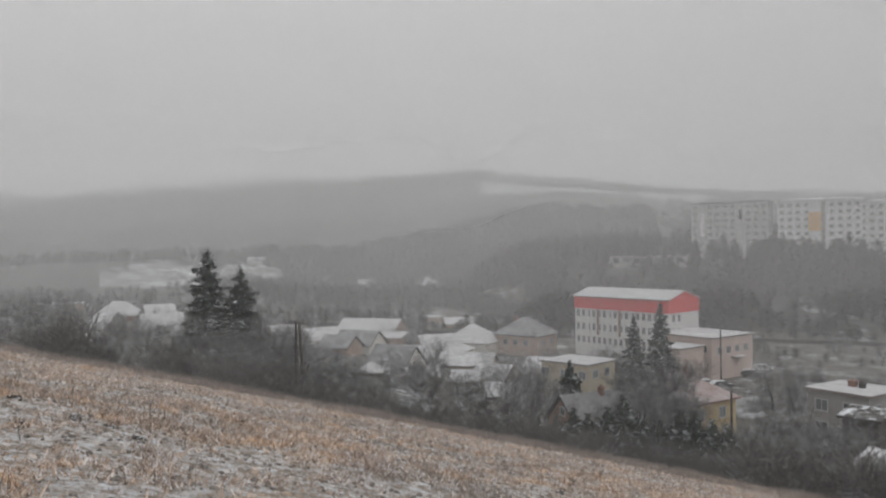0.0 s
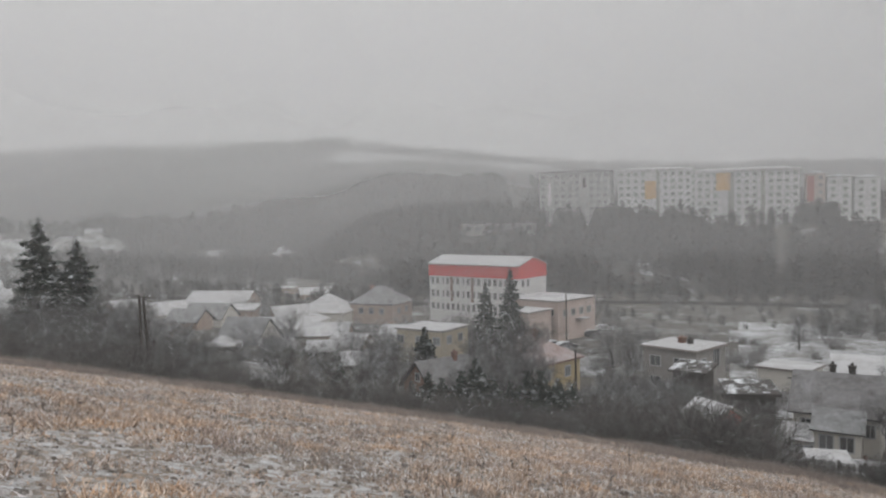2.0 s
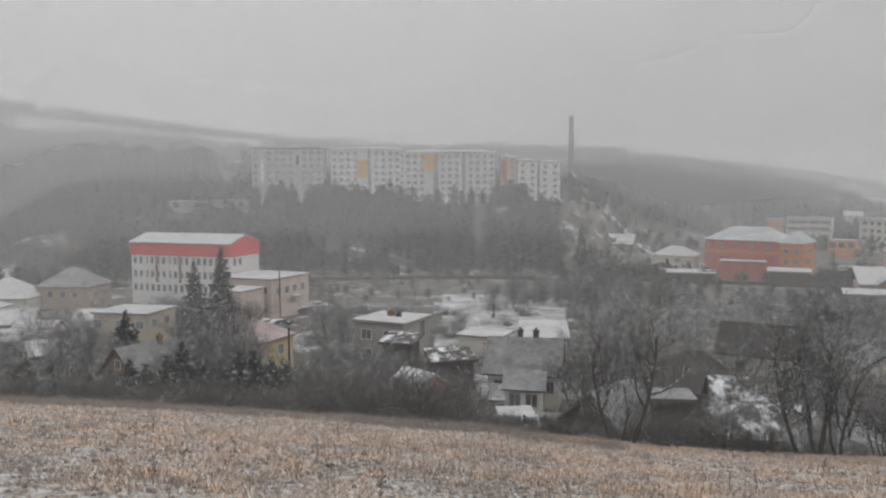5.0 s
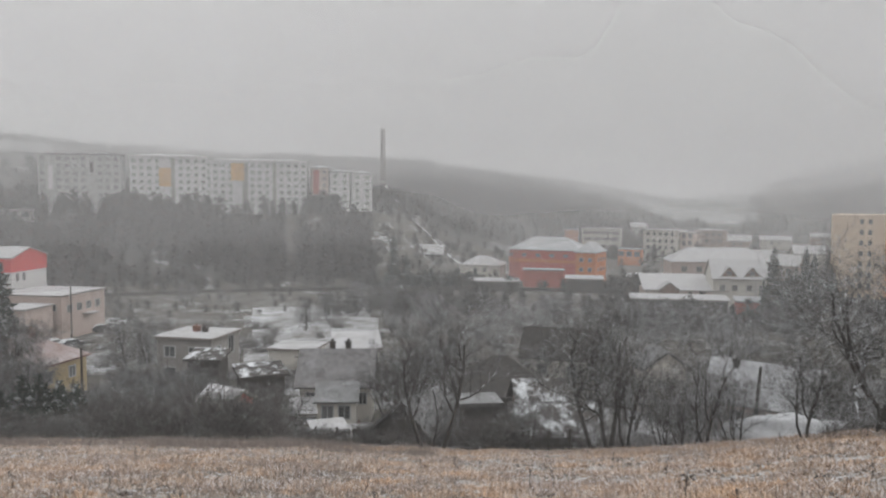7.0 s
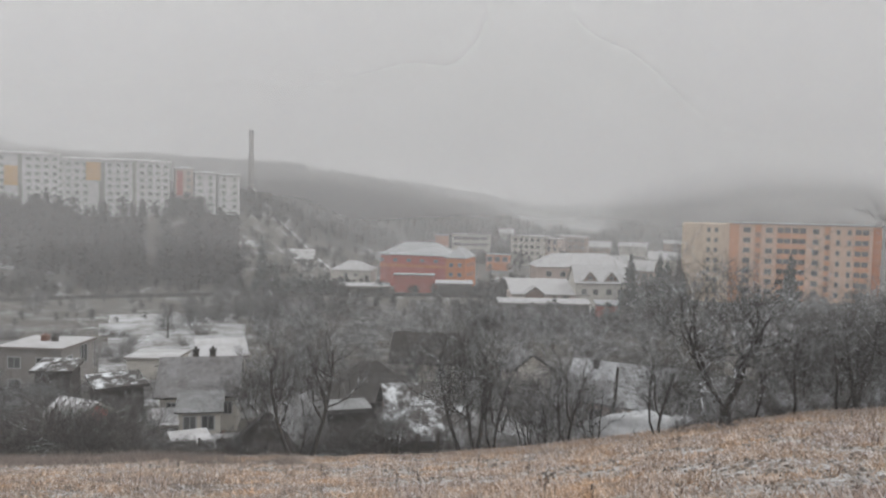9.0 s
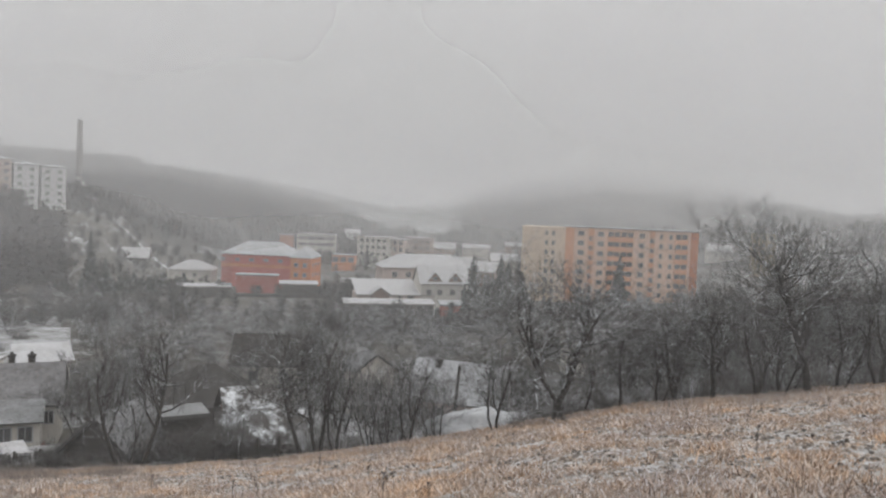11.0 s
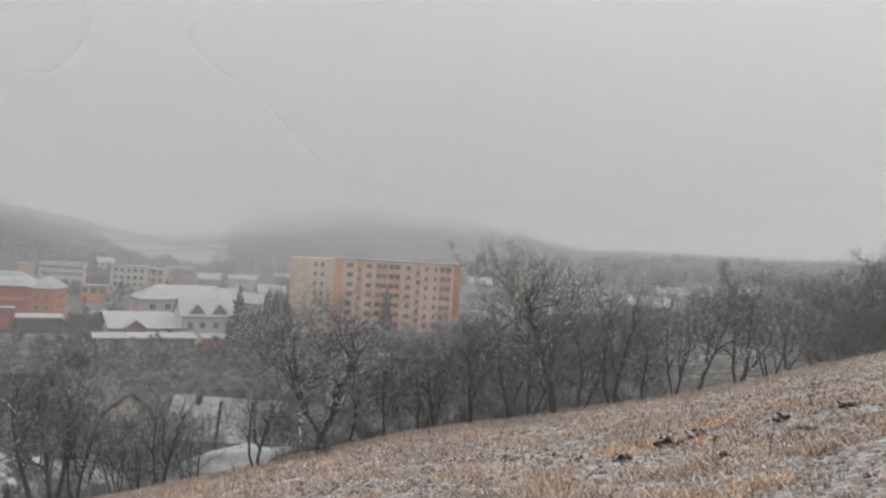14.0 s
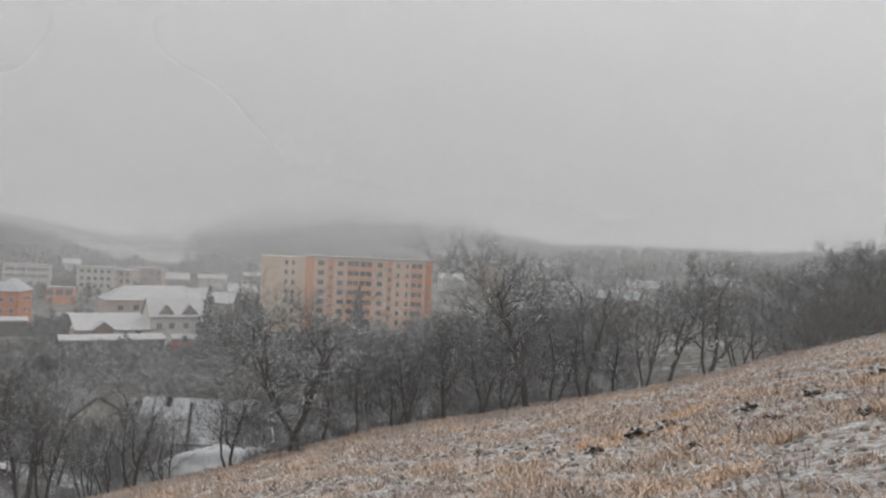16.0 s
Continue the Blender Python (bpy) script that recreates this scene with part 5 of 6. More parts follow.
def joined_trees(name, label, places):
    """Garden trees too many and too far to count, in one mesh."""
    vs, fs, n = [], [], 0
    for k, (az, d, h) in enumerate(places):
        co, fi = LIGHT_TREES[k % 3]
        x, y = at(az, d)
        a = turner.uniform(0, 6.28)
        c, q, wide = math.cos(a) * h, math.sin(a) * h, turner.uniform(0.9, 1.25)
        vs.append(np.c_[(co[:, 0] * c - co[:, 1] * q) * wide + x, (co[:, 0] * q + co[:, 1] * c) * wide + y, co[:, 2] * h + float(land(x, y)) - 0.15])
        fs.append(fi + n)
        n += len(co)
    tagged(new(name, mesh_from_arrays(name, np.concatenate(vs), np.concatenate(fs), TWIG)), label, "trees", kind="stuff")


# garden and stream-side trees in the valley
VALLEY = ((-12.3, 88, 10.5, 3), (-13.2, 88, 11, 3), (-15.2, 87, 11, 3), (-17.0, 87, 11.0, 3), (-18.4, 90, 9, 3), (-9.4, 92, 10.4, 0), (-8.2, 94, 8.2, 3), (-6.9, 96, 8.0, 3), (-5.2, 98, 6.5, 3), (-26.8, 150, 14, 3), (-28.6, 145, 14, 3),
          (-30.5, 140, 13, 3), (-25.6, 165, 12, 0), (-23.0, 150, 9, 3), (-20.8, 150, 8, 3), (4.7, 76, 10.6, 2), (4.0, 98, 8, 0), (6.2, 104, 8, 3), (1.4, 112, 6.5, 3), (-1.4, 115, 8, 3), (-1.2, 150, 9, 1),
          (8.6, 100, 7.4, 1), (13.6, 95, 10.5, 3), (14.6, 97, 11.5, 1), (15.4, 96, 10.5, 3), (13.0, 99, 9.0, 0), (16.4, 90, 7, 3), (19.2, 84, 5.5, 3), (22.6, 130, 9.5, 0), (24.0, 128, 9, 3), (23.2, 92, 6.2, 3),
          (25.0, 82, 6.4, 3), (26.6, 78, 6.6, 3), (27.8, 76, 6.4, 0), (29.8, 72, 5.5, 3), (32.2, 74, 5.4, 3), (33.6, 72, 4.8, 0), (41.2, 76, 8.4, 3), (43.6, 80, 9.5, 1), (45.0, 88, 9.5, 3), (47.0, 90, 8.6, 0),
          (40.0, 90, 7.0, 3), (50.0, 78, 8, 3), (51.2, 84, 9, 1), (56.2, 72, 7.4, 3), (58.4, 66, 7, 0), (61.6, 70, 7.0, 3), (64.0, 58, 5.8, 0), (65.0, 90, 8, 3), (68.6, 88, 8.0, 3), (72.0, 64, 6.8, 3), (71.2, 80, 7.4, 0),
          (22.0, 190, 7, 0), (26.6, 215, 8, 3), (29.0, 205, 7, 0), (34.8, 165, 9, 0), (36.4, 175, 8, 3), (38.4, 190, 10, 3), (40.2, 185, 10, 1), (42.0, 170, 10, 3))
for az, d, h, k in VALLEY:
    tree(k, az, d, h, group="garden trees in the valley")
def scattered(count, a0, a1, d0, d1, h0, h1):
    return [(rng.uniform(a0, a1), rng.uniform(d0, d1), rng.uniform(h0, h1)) for _ in range(count)]


joined_trees("stream_trees", "bare stream-side trees in the valley", scattered(110, 40, 78, 122, 190, 5, 8.0))
joined_trees("garden_wood", "bare garden trees among the valley houses", scattered(90, -30, 11, 120, 330, 4.5, 8.0))
joined_trees("block_wood", "bare trees before the blocks of flats", scattered(40, 76, 92, 105, 215, 6, 9))
joined_trees("village_wood", "low bare fruit trees in the village gardens", scattered(45, -29, 14, 90, 190, 3.5, 6.5))
for k in range(26):
    az = 14 + 19 * rng.random()
    if not 17 < az < 20 and az < 30:
        tree(rng.choice((0, 3, 8)), az, rng.uniform(72, 120), rng.uniform(3.5, 6.0), wide=1.15, group="garden trees in the valley")
for az, d, h, k in ((-28.4, 84, 9.5, 3), (-26.9, 82, 9.0, 3), (-25.6, 86, 7.5, 0), (-24.2, 84, 6.2, 3), (-16.0, 78, 8.2, 3), (-14.2, 76, 8.6, 3), (-12.6, 77, 9.0, 3), (-11.0, 76, 10.6, 2), (-9.6, 78, 8.6, 3), (-7.8, 80, 7.2, 3),
                    (14.4, 88, 9.4, 3), (15.8, 86, 8.8, 3), (13.2, 90, 8.4, 0), (12.0, 92, 7.4, 3), (21.8, 78, 6.6, 3), (23.2, 74, 6.8, 0), (24.6, 72, 6.2, 3), (26.2, 70, 6.2, 3), (25.3, 76, 7.4, 3), (26.8, 75, 7.0, 3), (27.8, 72, 6.4, 0), (29.2, 64, 4.6, 3),
                    (61.4, 52, 5.6, 0), (65.0, 54, 5.4, 8), (71.8, 50, 5.6, 8), (72.6, 54, 6.4, 3), (69.8, 58, 6.6, 0)):
    tree(k, az, d, h, wide=1.1, group="garden trees below the meadow")


def scrub(seed, label, stems=130, height=2.2, mat=None):
    r = random.Random(seed)
    limbs = []
    for _ in range(stems):
        a, tilt = r.random() * 6.28, abs(r.gauss(0, 0.55))
        o = Vector((r.gauss(0, 0.45), r.gauss(0, 0.45), -0.1))
        d = Vector((math.cos(a) * tilt, math.sin(a) * tilt, 1)).normalized()
        p, pts = o, [o]
        ln = height * r.uniform(0.5, 1.0)
        for k in range(3):
            d = (d + Vector((r.gauss(0, .2), r.gauss(0, .2), r.gauss(0.02, .12)))).normalized()
            p = p + d * ln / 3
            pts.append(p)
        limbs.append((pts, [0.018, 0.014, 0.011, 0.006]))
        for _ in range(4):
            i = r.randint(1, 2)
            q = pts[i].lerp(pts[i + 1], r.random())
            dd = (d + Vector((r.gauss(0, .7), r.gauss(0, .7), r.gauss(0, .4)))).normalized()
            limbs.append(([q, q + dd * ln * 0.2, q + dd * ln * 0.36 + Vector((0, 0, 0.05))], [0.010, 0.008, 0.005]))
    ob = thing("shrub", Matrix(), label, "shrub")
    part("stem_tangle", limbs_mesh("stem_tangle", limbs, 3, mat or SCRUB), ob)
    return ob


SHRUBS = [scrub(101, "tangled leafless shrub dusted with snow"), scrub(107, "low leafless hedge shrub above the snowy gardens", 150, 1.8), scrub(113, "tall leafless shrub with grey twigs", 120, 2.8)]
S_USED = set()


def shrub(kind, az, d, k, group=""):
    x, y = at(az, d)
    m = pose(x, y, float(land(x, y)), 0, 0, turner.uniform(0, 360)) @ Matrix.Diagonal((k * 1.25, k * 1.25, k, 1))
    ob = SHRUBS[kind]
    if kind in S_USED:
        ob = copy_thing(ob, m)
    S_USED.add(kind)
    ob.matrix_basis = m
    if group:
        ob["group"] = group


def light_shrub(seed, stems, height):
    """Corners and faces of a thinner shrub, for the undergrowth further back."""
    r = random.Random(seed)
    verts, faces = [], []
    for _ in range(stems):
        a, tilt, ln = r.random() * 6.28, abs(r.gauss(0, 0.55)), height * r.uniform(0.45, 1.0)
        o, d = Vector((r.gauss(0, 0.5), r.gauss(0, 0.5), -0.1)), Vector((math.cos(a) * tilt, math.sin(a) * tilt, 1)).normalized()
        for q in range(5):
            p = o + d * ln * (0.16 * q)
            e = (d + Vector((r.gauss(0, .6), r.gauss(0, .6), r.gauss(0, .35))) * (q > 0)).normalized()
            n, w, tip = len(verts), 0.016 if q == 0 else 0.010, p + e * ln * (0.95 if q == 0 else 0.42)
            side = e.orthogonal().normalized() * w
            other = e.cross(side)
            verts += [tuple(p + side), tuple(p - side * 0.5 + other * 0.8), tuple(p - side * 0.5 - other * 0.8), tuple(tip)]
            faces += [(n, n + 1, n + 3), (n + 1, n + 2, n + 3), (n + 2, n, n + 3)]
    return np.array(verts, np.float32), np.array(faces, np.int32)


LIGHT = [light_shrub(201, 110, 2.2), light_shrub(207, 130, 1.8), light_shrub(213, 100, 2.8)]
JOINED = ([], [])


def joined_shrub(kind, az, d, k):
    """Shrubs further back, gathered into one undergrowth mesh."""
    x, y = at(az, d)
    co, fi = LIGHT[kind]
    a = turner.uniform(0, 6.28)
    c, s = math.cos(a) * k * 1.25, math.sin(a) * k * 1.25
    out = np.c_[co[:, 0] * c - co[:, 1] * s + x, co[:, 0] * s + co[:, 1] * c + y, co[:, 2] * k + float(land(x, y))]
    JOINED[1].append(fi + sum(len(q) for q in JOINED[0]))
    JOINED[0].append(out)


for k in range(230):
    az = -34 + 84 * (k + rng.random()) / 230
    back = abs(rng.gauss(0, 1)) * 9 + 2.5
    d = float(edge_of_field(az)) + back
    big = 1.35 if 20 < az < 32 else (1.1 if 6 < az <= 20 else 1.35 if az < -8 else (0.6 if 33 < az < 43 else 0.9))
    if back < 13:
        shrub(rng.randint(0, 2), az, d, rng.uniform(0.7, 1.3) * big, "hedge below the meadow")
    else:
        joined_shrub(rng.randint(0, 2), az, d, rng.uniform(0.8, 1.5) * big)
for k in range(80):
    az = 50 + 60 * (k + rng.random()) / 110
    joined_shrub(rng.randint(0, 2), az, float(edge_of_field(az)) + 5 + 22 * rng.random(), rng.uniform(0.6, 1.2))
for k in range(120):
    az = 73.8 + 24 * (k + rng.random()) / 120
    joined_shrub(rng.randint(0, 2), az, float(edge_of_field(az)) + 2.5 + 20 * rng.random(), rng.uniform(0.6, 1.2))
for k in range(60):
    az = 107.5 + 11 * rng.random()
    shrub(rng.randint(0, 2), az, float(edge_of_field(az)) + rng.uniform(-4, 20), rng.uniform(0.5, 1.2) * (1 + max(0, az - 108) * 0.06), "scrub on the rise")
for k in range(190):
    az = -32 + 75 * rng.random()
    joined_shrub(rng.randint(0, 2), az, rng.uniform(95, 190), rng.uniform(0.8, 1.5))
tagged(new("undergrowth", mesh_from_arrays("undergrowth", np.concatenate(JOINED[0]), np.concatenate(JOINED[1]), SCRUB)), "leafless garden undergrowth dusted with snow", "undergrowth", kind="stuff")


def conifer(seed, label, height, width, droop=0.35, dense=1.0):
    r = random.Random(seed)
    ob = thing("conifer", Matrix(), label, "tree")
    b = Build()
    b.tube((0, 0, 0), (0, 0, height * 0.97), height * 0.016, 0.02, 7)
    part("trunk", b.mesh("trunk", BARK), ob)
    verts, faces = [], []
    tiers = int(30 * dense)
    for t in range(tiers):
        u = (t + 0.4) / tiers
        z0 = height * (0.06 + 0.93 * u)
        reach = width * (1 - u) ** 0.7 * r.uniform(0.78, 1.12) + 0.15
        for k in range(int(11 + 13 * (1 - u))):
            a = r.random() * 6.28
            ln = reach * r.uniform(0.5, 1.1)
            z1 = z0 + r.uniform(-0.9, 0.9) * height / tiers
            sag = droop * r.uniform(0.6, 1.5)
            c, s = math.cos(a), math.sin(a)
            steps = 6
            for q in range(steps):
                v0, v1 = q / steps, (q + 1.35) / steps
                wd = (0.16 + ln * 0.26 * (1 - v0 * 0.6)) * r.uniform(0.7, 1.3)
                zz = lambda v: z1 - sag * ln * v + 0.22 * ln * v * v
                tw = r.uniform(-0.6, 0.6) * wd
                n = len(verts)
                j = r.uniform(-0.08, 0.08) * ln
                verts.extend([(c * ln * v0 - s * wd, s * ln * v0 + c * wd, zz(v0) - 0.45 * wd + tw), (c * ln * v0 + s * wd, s * ln * v0 - c * wd, zz(v0) - 0.45 * wd - tw),
                              (c * ln * v1 - s * j, s * ln * v1 + c * j, zz(v1) - 0.05 * ln), (c * ln * v0 * 0.8, s * ln * v0 * 0.8, zz(v0) + 0.1 * wd)])
                faces.extend([(n, n + 3, n + 2), (n + 3, n + 1, n + 2)])
    part("crown", mesh_from_arrays("crown", np.array(verts), np.array(faces), NEEDLES), ob)
    ob["reach"] = height
    return ob


CON = [conifer(7, "tall dark spruce with drooping snow-dusted boughs", 15, 4.3), conifer(9, "young dark pine among garden shrubs", 5, 1.9, 0.1, 0.7)]
C_USED = set()


def evergreen(kind, az, d, height, wide=1.0, group=""):
    x, y = at(az, d)
    src = CON[kind]
    k = height / src["reach"]
    m = pose(x, y, float(land(x, y)) - 0.2, 0, 0, turner.uniform(0, 360)) @ Matrix.Diagonal((k * wide, k * wide, k, 1))
    ob = src if kind not in C_USED else copy_thing(src, m)
    C_USED.add(kind)
    ob.matrix_basis = m
    if group:
        ob["group"] = group


evergreen(0, -16.6, 101, 18.2, 1.15)
evergreen(0, -14.4, 101, 16.2, 1.15)
evergreen(0, 13.5, 124, 15.0, 0.8)
evergreen(0, 15.3, 128, 17.0, 0.8)
evergreen(1, 9.0, 110, 8.6, 0.8)
for az, d, h in ((8.0, 80, 5.4), (10.2, 80, 5.8), (11.6, 82, 6.2), (13.9, 80, 5.8), (15.2, 78, 5.4), (16.4, 77, 6.6), (19.6, 74, 5.6), (6.6, 82, 5.0)):
    evergreen(1, az, d, h, 1.0, "young pines below the meadow")
for az, d, h in ((12.4, 152, 8), (14.4, 150, 9), (16.0, 150, 7.5), (17.2, 146, 7), (11.0, 160, 8)):
    tree(3, az, d, h, group="garden trees in the valley")
evergreen(1, 12.7, 81, 7.6)
evergreen(1, 17.4, 76, 6.6)
evergreen(1, 18.6, 75, 6.0)
evergreen(1, 9.2, 81, 6.2)
evergreen(1, 2.8, 84, 6.4)
evergreen(0, 41.1, 262, 18.0, 0.6)
evergreen(0, 42.0, 266, 9.0, 0.8)
evergreen(0, 67.5, 196, 17.5, 0.75)
evergreen(0, 68.3, 190, 12.0, 0.7)
evergreen(0, 66.9, 200, 10.0, 0.7)
evergreen(0, 77.9, 205, 16.0, 0.8)
evergreen(0, 69.5, 270, 14.0, 0.8)
for k in range(15):
    evergreen(1, 40.6 + 0.46 * k, 256 + (k % 3), 5.0 + 0.5 * (k % 4), 1.2, "dark evergreen hedge by the road")
for az, d, h in ((67.0, 188, 9.0), (68.9, 200, 12.5), (69.6, 214, 10.5), (70.4, 205, 9.0), (71.0, 228, 11.0), (70.0, 250, 13.0), (64.2, 300, 10), (66.0, 310, 12), (58.0, 440, 12), (62.9, 440, 13)):
    evergreen(0, az, d, h, 0.95, "dark conifers of the town")
for az, d, h in ((-18.2, 92, 8.6), (-16.0, 91, 8.0), (-14.8, 90, 9.0), (-13.6, 92, 9.4), (-12.4, 91, 9.6)):
    tree(3, az, d, h, group="garden trees in the valley")
RISE = ((104, 107, 110.4, 113, 116, 121), (-0.03, 0.004, 0.020, 0.036, 0.052, 0.06))
for k in range(44):
    az = 108.0 + 13 * (k + rng.random()) / 44
    d = float(edge_of_field(az)) + rng.uniform(9, 30)
    tree(rng.choice((3, 3, 8, 0)), az, d, max(2.5, crest_height(az, d, RISE) * rng.uniform(0.75, 1.03)), wide=1.3, group="scrub on the rise")
for k in range(26):
    az = 43.5 + 30 * rng.random()
    evergreen(0, az, rng.uniform(430, 640) if az > 56 else rng.uniform(330, 560), rng.uniform(8, 14), 0.8, "far conifers")


def far_woods(name, label, count, seed, region, hmin, hmax, spikes=60, thin=0.014):
    """A leafless wood seen from far: trunks and sprays of bare twigs in one mesh."""
    r = np.random.RandomState(seed)
    az, d = region(r, count)
    x, y = d * np.sin(np.radians(az)), d * np.cos(np.radians(az))
    thick = lattice(x, y, 34, seed)
    keep = ~clearing(az, d) & (r.uniform(0, 1, count) < sstep(0.26, 0.60, thick) + 0.12)
    az, d, x, y, thick = az[keep], d[keep], x[keep], y[keep], thick[keep]
    n = len(az)
    z = land(x, y) - 0.3
    h = r.uniform(hmin, hmax, n) * (0.62 + 0.8 * thick)
    # each spray: a thin triangle from the stem outwards
    u = r.uniform(0.12, 0.95, (n, spikes))
    a = r.uniform(0, 2 * np.pi, (n, spikes))
    ln = h[:, None] * 0.46 * np.sin(np.pi * np.clip(u * 0.9 + 0.12, 0, 1)) * r.uniform(0.6, 1.1, (n, spikes))
    z0 = z[:, None] + h[:, None] * u * 0.82
    bx, by = x[:, None] + r.normal(0, 0.25, (n, spikes)), y[:, None] + r.normal(0, 0.25, (n, spikes))
    tip = np.stack([bx + np.cos(a) * ln * 0.8, by + np.sin(a) * ln * 0.8, z0 + ln * r.uniform(-0.25, 0.62, (n, spikes))], -1)
    wd = thin * h[:, None] * r.uniform(0.7, 1.6, (n, spikes))
    lo = np.stack([bx - np.sin(a) * wd, by + np.cos(a) * wd, z0 - wd], -1)
    hi = np.stack([bx + np.sin(a) * wd, by - np.cos(a) * wd, z0 + wd * 2.5], -1)
    verts = np.stack([lo, hi, tip], 2).reshape(-1, 3)
    # stems
    sw = 0.009 * h
    st = np.stack([np.stack([x - sw, y, z], -1), np.stack([x + sw, y, z], -1), np.stack([x, y, z + h * 0.7], -1), np.stack([x, y - sw, z], -1), np.stack([x, y + sw, z], -1), np.stack([x, y, z + h * 0.68], -1)], 1).reshape(-1, 3)
    verts = np.concatenate([verts, st])
    faces = np.arange(len(verts)).reshape(-1, 3)
    ob = new(name, mesh_from_arrays(name, verts, faces, FARWOOD))
    tagged(ob, label, "wood", kind="stuff")


def hillside(r, n):
    az = r.uniform(-42, 44, n)
    foot = np.interp(az, (-60, -9, 2, 7, 42), (545, 545, 320, 262, 262))
    d = foot + (800 - foot) * r.uniform(0, 1, n) ** 1.25
    d = np.where((az > 33) & (d < 330) & (r.uniform(0, 1, n) < 0.7), r.uniform(400, 760, n), d)
    onterr = (az > 6) & (az < 41) & (d > 318) & (d < 372)
    d = np.where(onterr, foot + (318 - foot) * r.uniform(0, 1, n), d)
    d = np.where((az > 39.5) & (d < 385), r.uniform(400, 760, n), d)
    return az, d


def rightside(r, n):
    az = r.uniform(40, 130, n)
    foot = np.interp(az, (40, 44, 52, 64, 72, 90, 100, 108, 116, 130), (390, 390, 430, 560, 540, 420, 380, 300, 200, 160))
    d = foot + (np.interp(az, (40, 60, 75, 90, 130), (760, 760, 1000, 800, 560)) - foot) * r.uniform(0, 1, n) ** 1.2
    return az, d


far_woods("far_wood", "leafless hillside wood fading into mist", 15500, 4, hillside, 5, 11)
far_woods("far_wood", "misty leafless wood beyond the town", 7200, 8, rightside, 4.5, 9.5)
far_woods("slope_wood", "dark leafless wood behind the school", 1500, 20, lambda r, n: (r.uniform(42.5, 63, n), r.uniform(395, 600, n)), 7, 13, 80, 0.012)
far_woods("slope_scrub", "sparse leafless bushes on the snowy slope", 420, 29, lambda r, n: (r.uniform(37, 49, n), r.uniform(275, 386, n)), 2, 6, 100, 0.009)
far_woods("crest_wood", "misty leafless trees on the ridge", 1000, 27, lambda r, n: (r.uniform(-24, 4, n), r.uniform(690, 775, n)), 7, 14, 70, 0.014)
far_woods("crest_hedge", "thin dark hedge along the ridge meadow", 420, 28, lambda r, n: (r.uniform(3.5, 19, n), r.uniform(706, 716, n)), 3, 5, 80, 0.014)
far_woods("valley_scrub", "leafless scrub along the valley road", 650, 12, lambda r, n: (r.uniform(36, 78, n), r.uniform(186, 246, n)), 3.5, 8, 120, 0.008)
far_woods("shed_scrub", "leafless bushes before the long shed", 150, 25, lambda r, n: (r.uniform(56, 70, n), r.uniform(172, 188, n)), 3.5, 5.5, 120, 0.008)
far_woods("hill_wood", "dense leafless wood on the near hillside", 6000, 26, lambda r, n: (r.uniform(-16, 15, n), r.uniform(345, 640, n)), 5, 10, 60, 0.014)
far_woods("town_scrub", "leafless garden trees between the town houses", 330, 14, lambda r, n: (r.uniform(56, 76, n), r.uniform(236, 440, n)), 4, 8, 110, 0.008)
far_woods("garden_scrub", "leafless garden bushes in the valley meadows", 300, 15, lambda r, n: (r.uniform(-28, 42, n), r.uniform(195, 247, n)), 2, 5, 110, 0.008)
far_woods("hedge_scrub", "leafless hedges between the far meadows", 620, 16, lambda r, n: (r.uniform(-34, -1, n), r.choice((272, 300, 330, 365, 405), n) + r.normal(0, 5, n)), 3, 7, 90, 0.009)
far_woods("valley_scrub", "leafless scrub before the slope", 380, 13, lambda r, n: (r.uniform(-30, 42, n), r.uniform(253, 268, n)), 3, 7, 110, 0.008)

far_woods("yard_scrub", "leafless bushes below the school", 260, 19, lambda r, n: (r.uniform(46, 61, n), r.uniform(252, 268, n)), 3.5, 7.0, 110, 0.008)
far_woods("terrace_wood", "bare trees standing before the panel flats", 420, 17, lambda r, n: (r.uniform(7, 37, n), r.uniform(318, 334, n)), 4, 14, 150, 0.006)
far_woods("ridge_wood", "misty leafless wood on the far ridge", 2600, 18, lambda r, n: (r.uniform(-42, 40, n), r.uniform(780, 1150, n)), 9, 16, 50, 0.03)


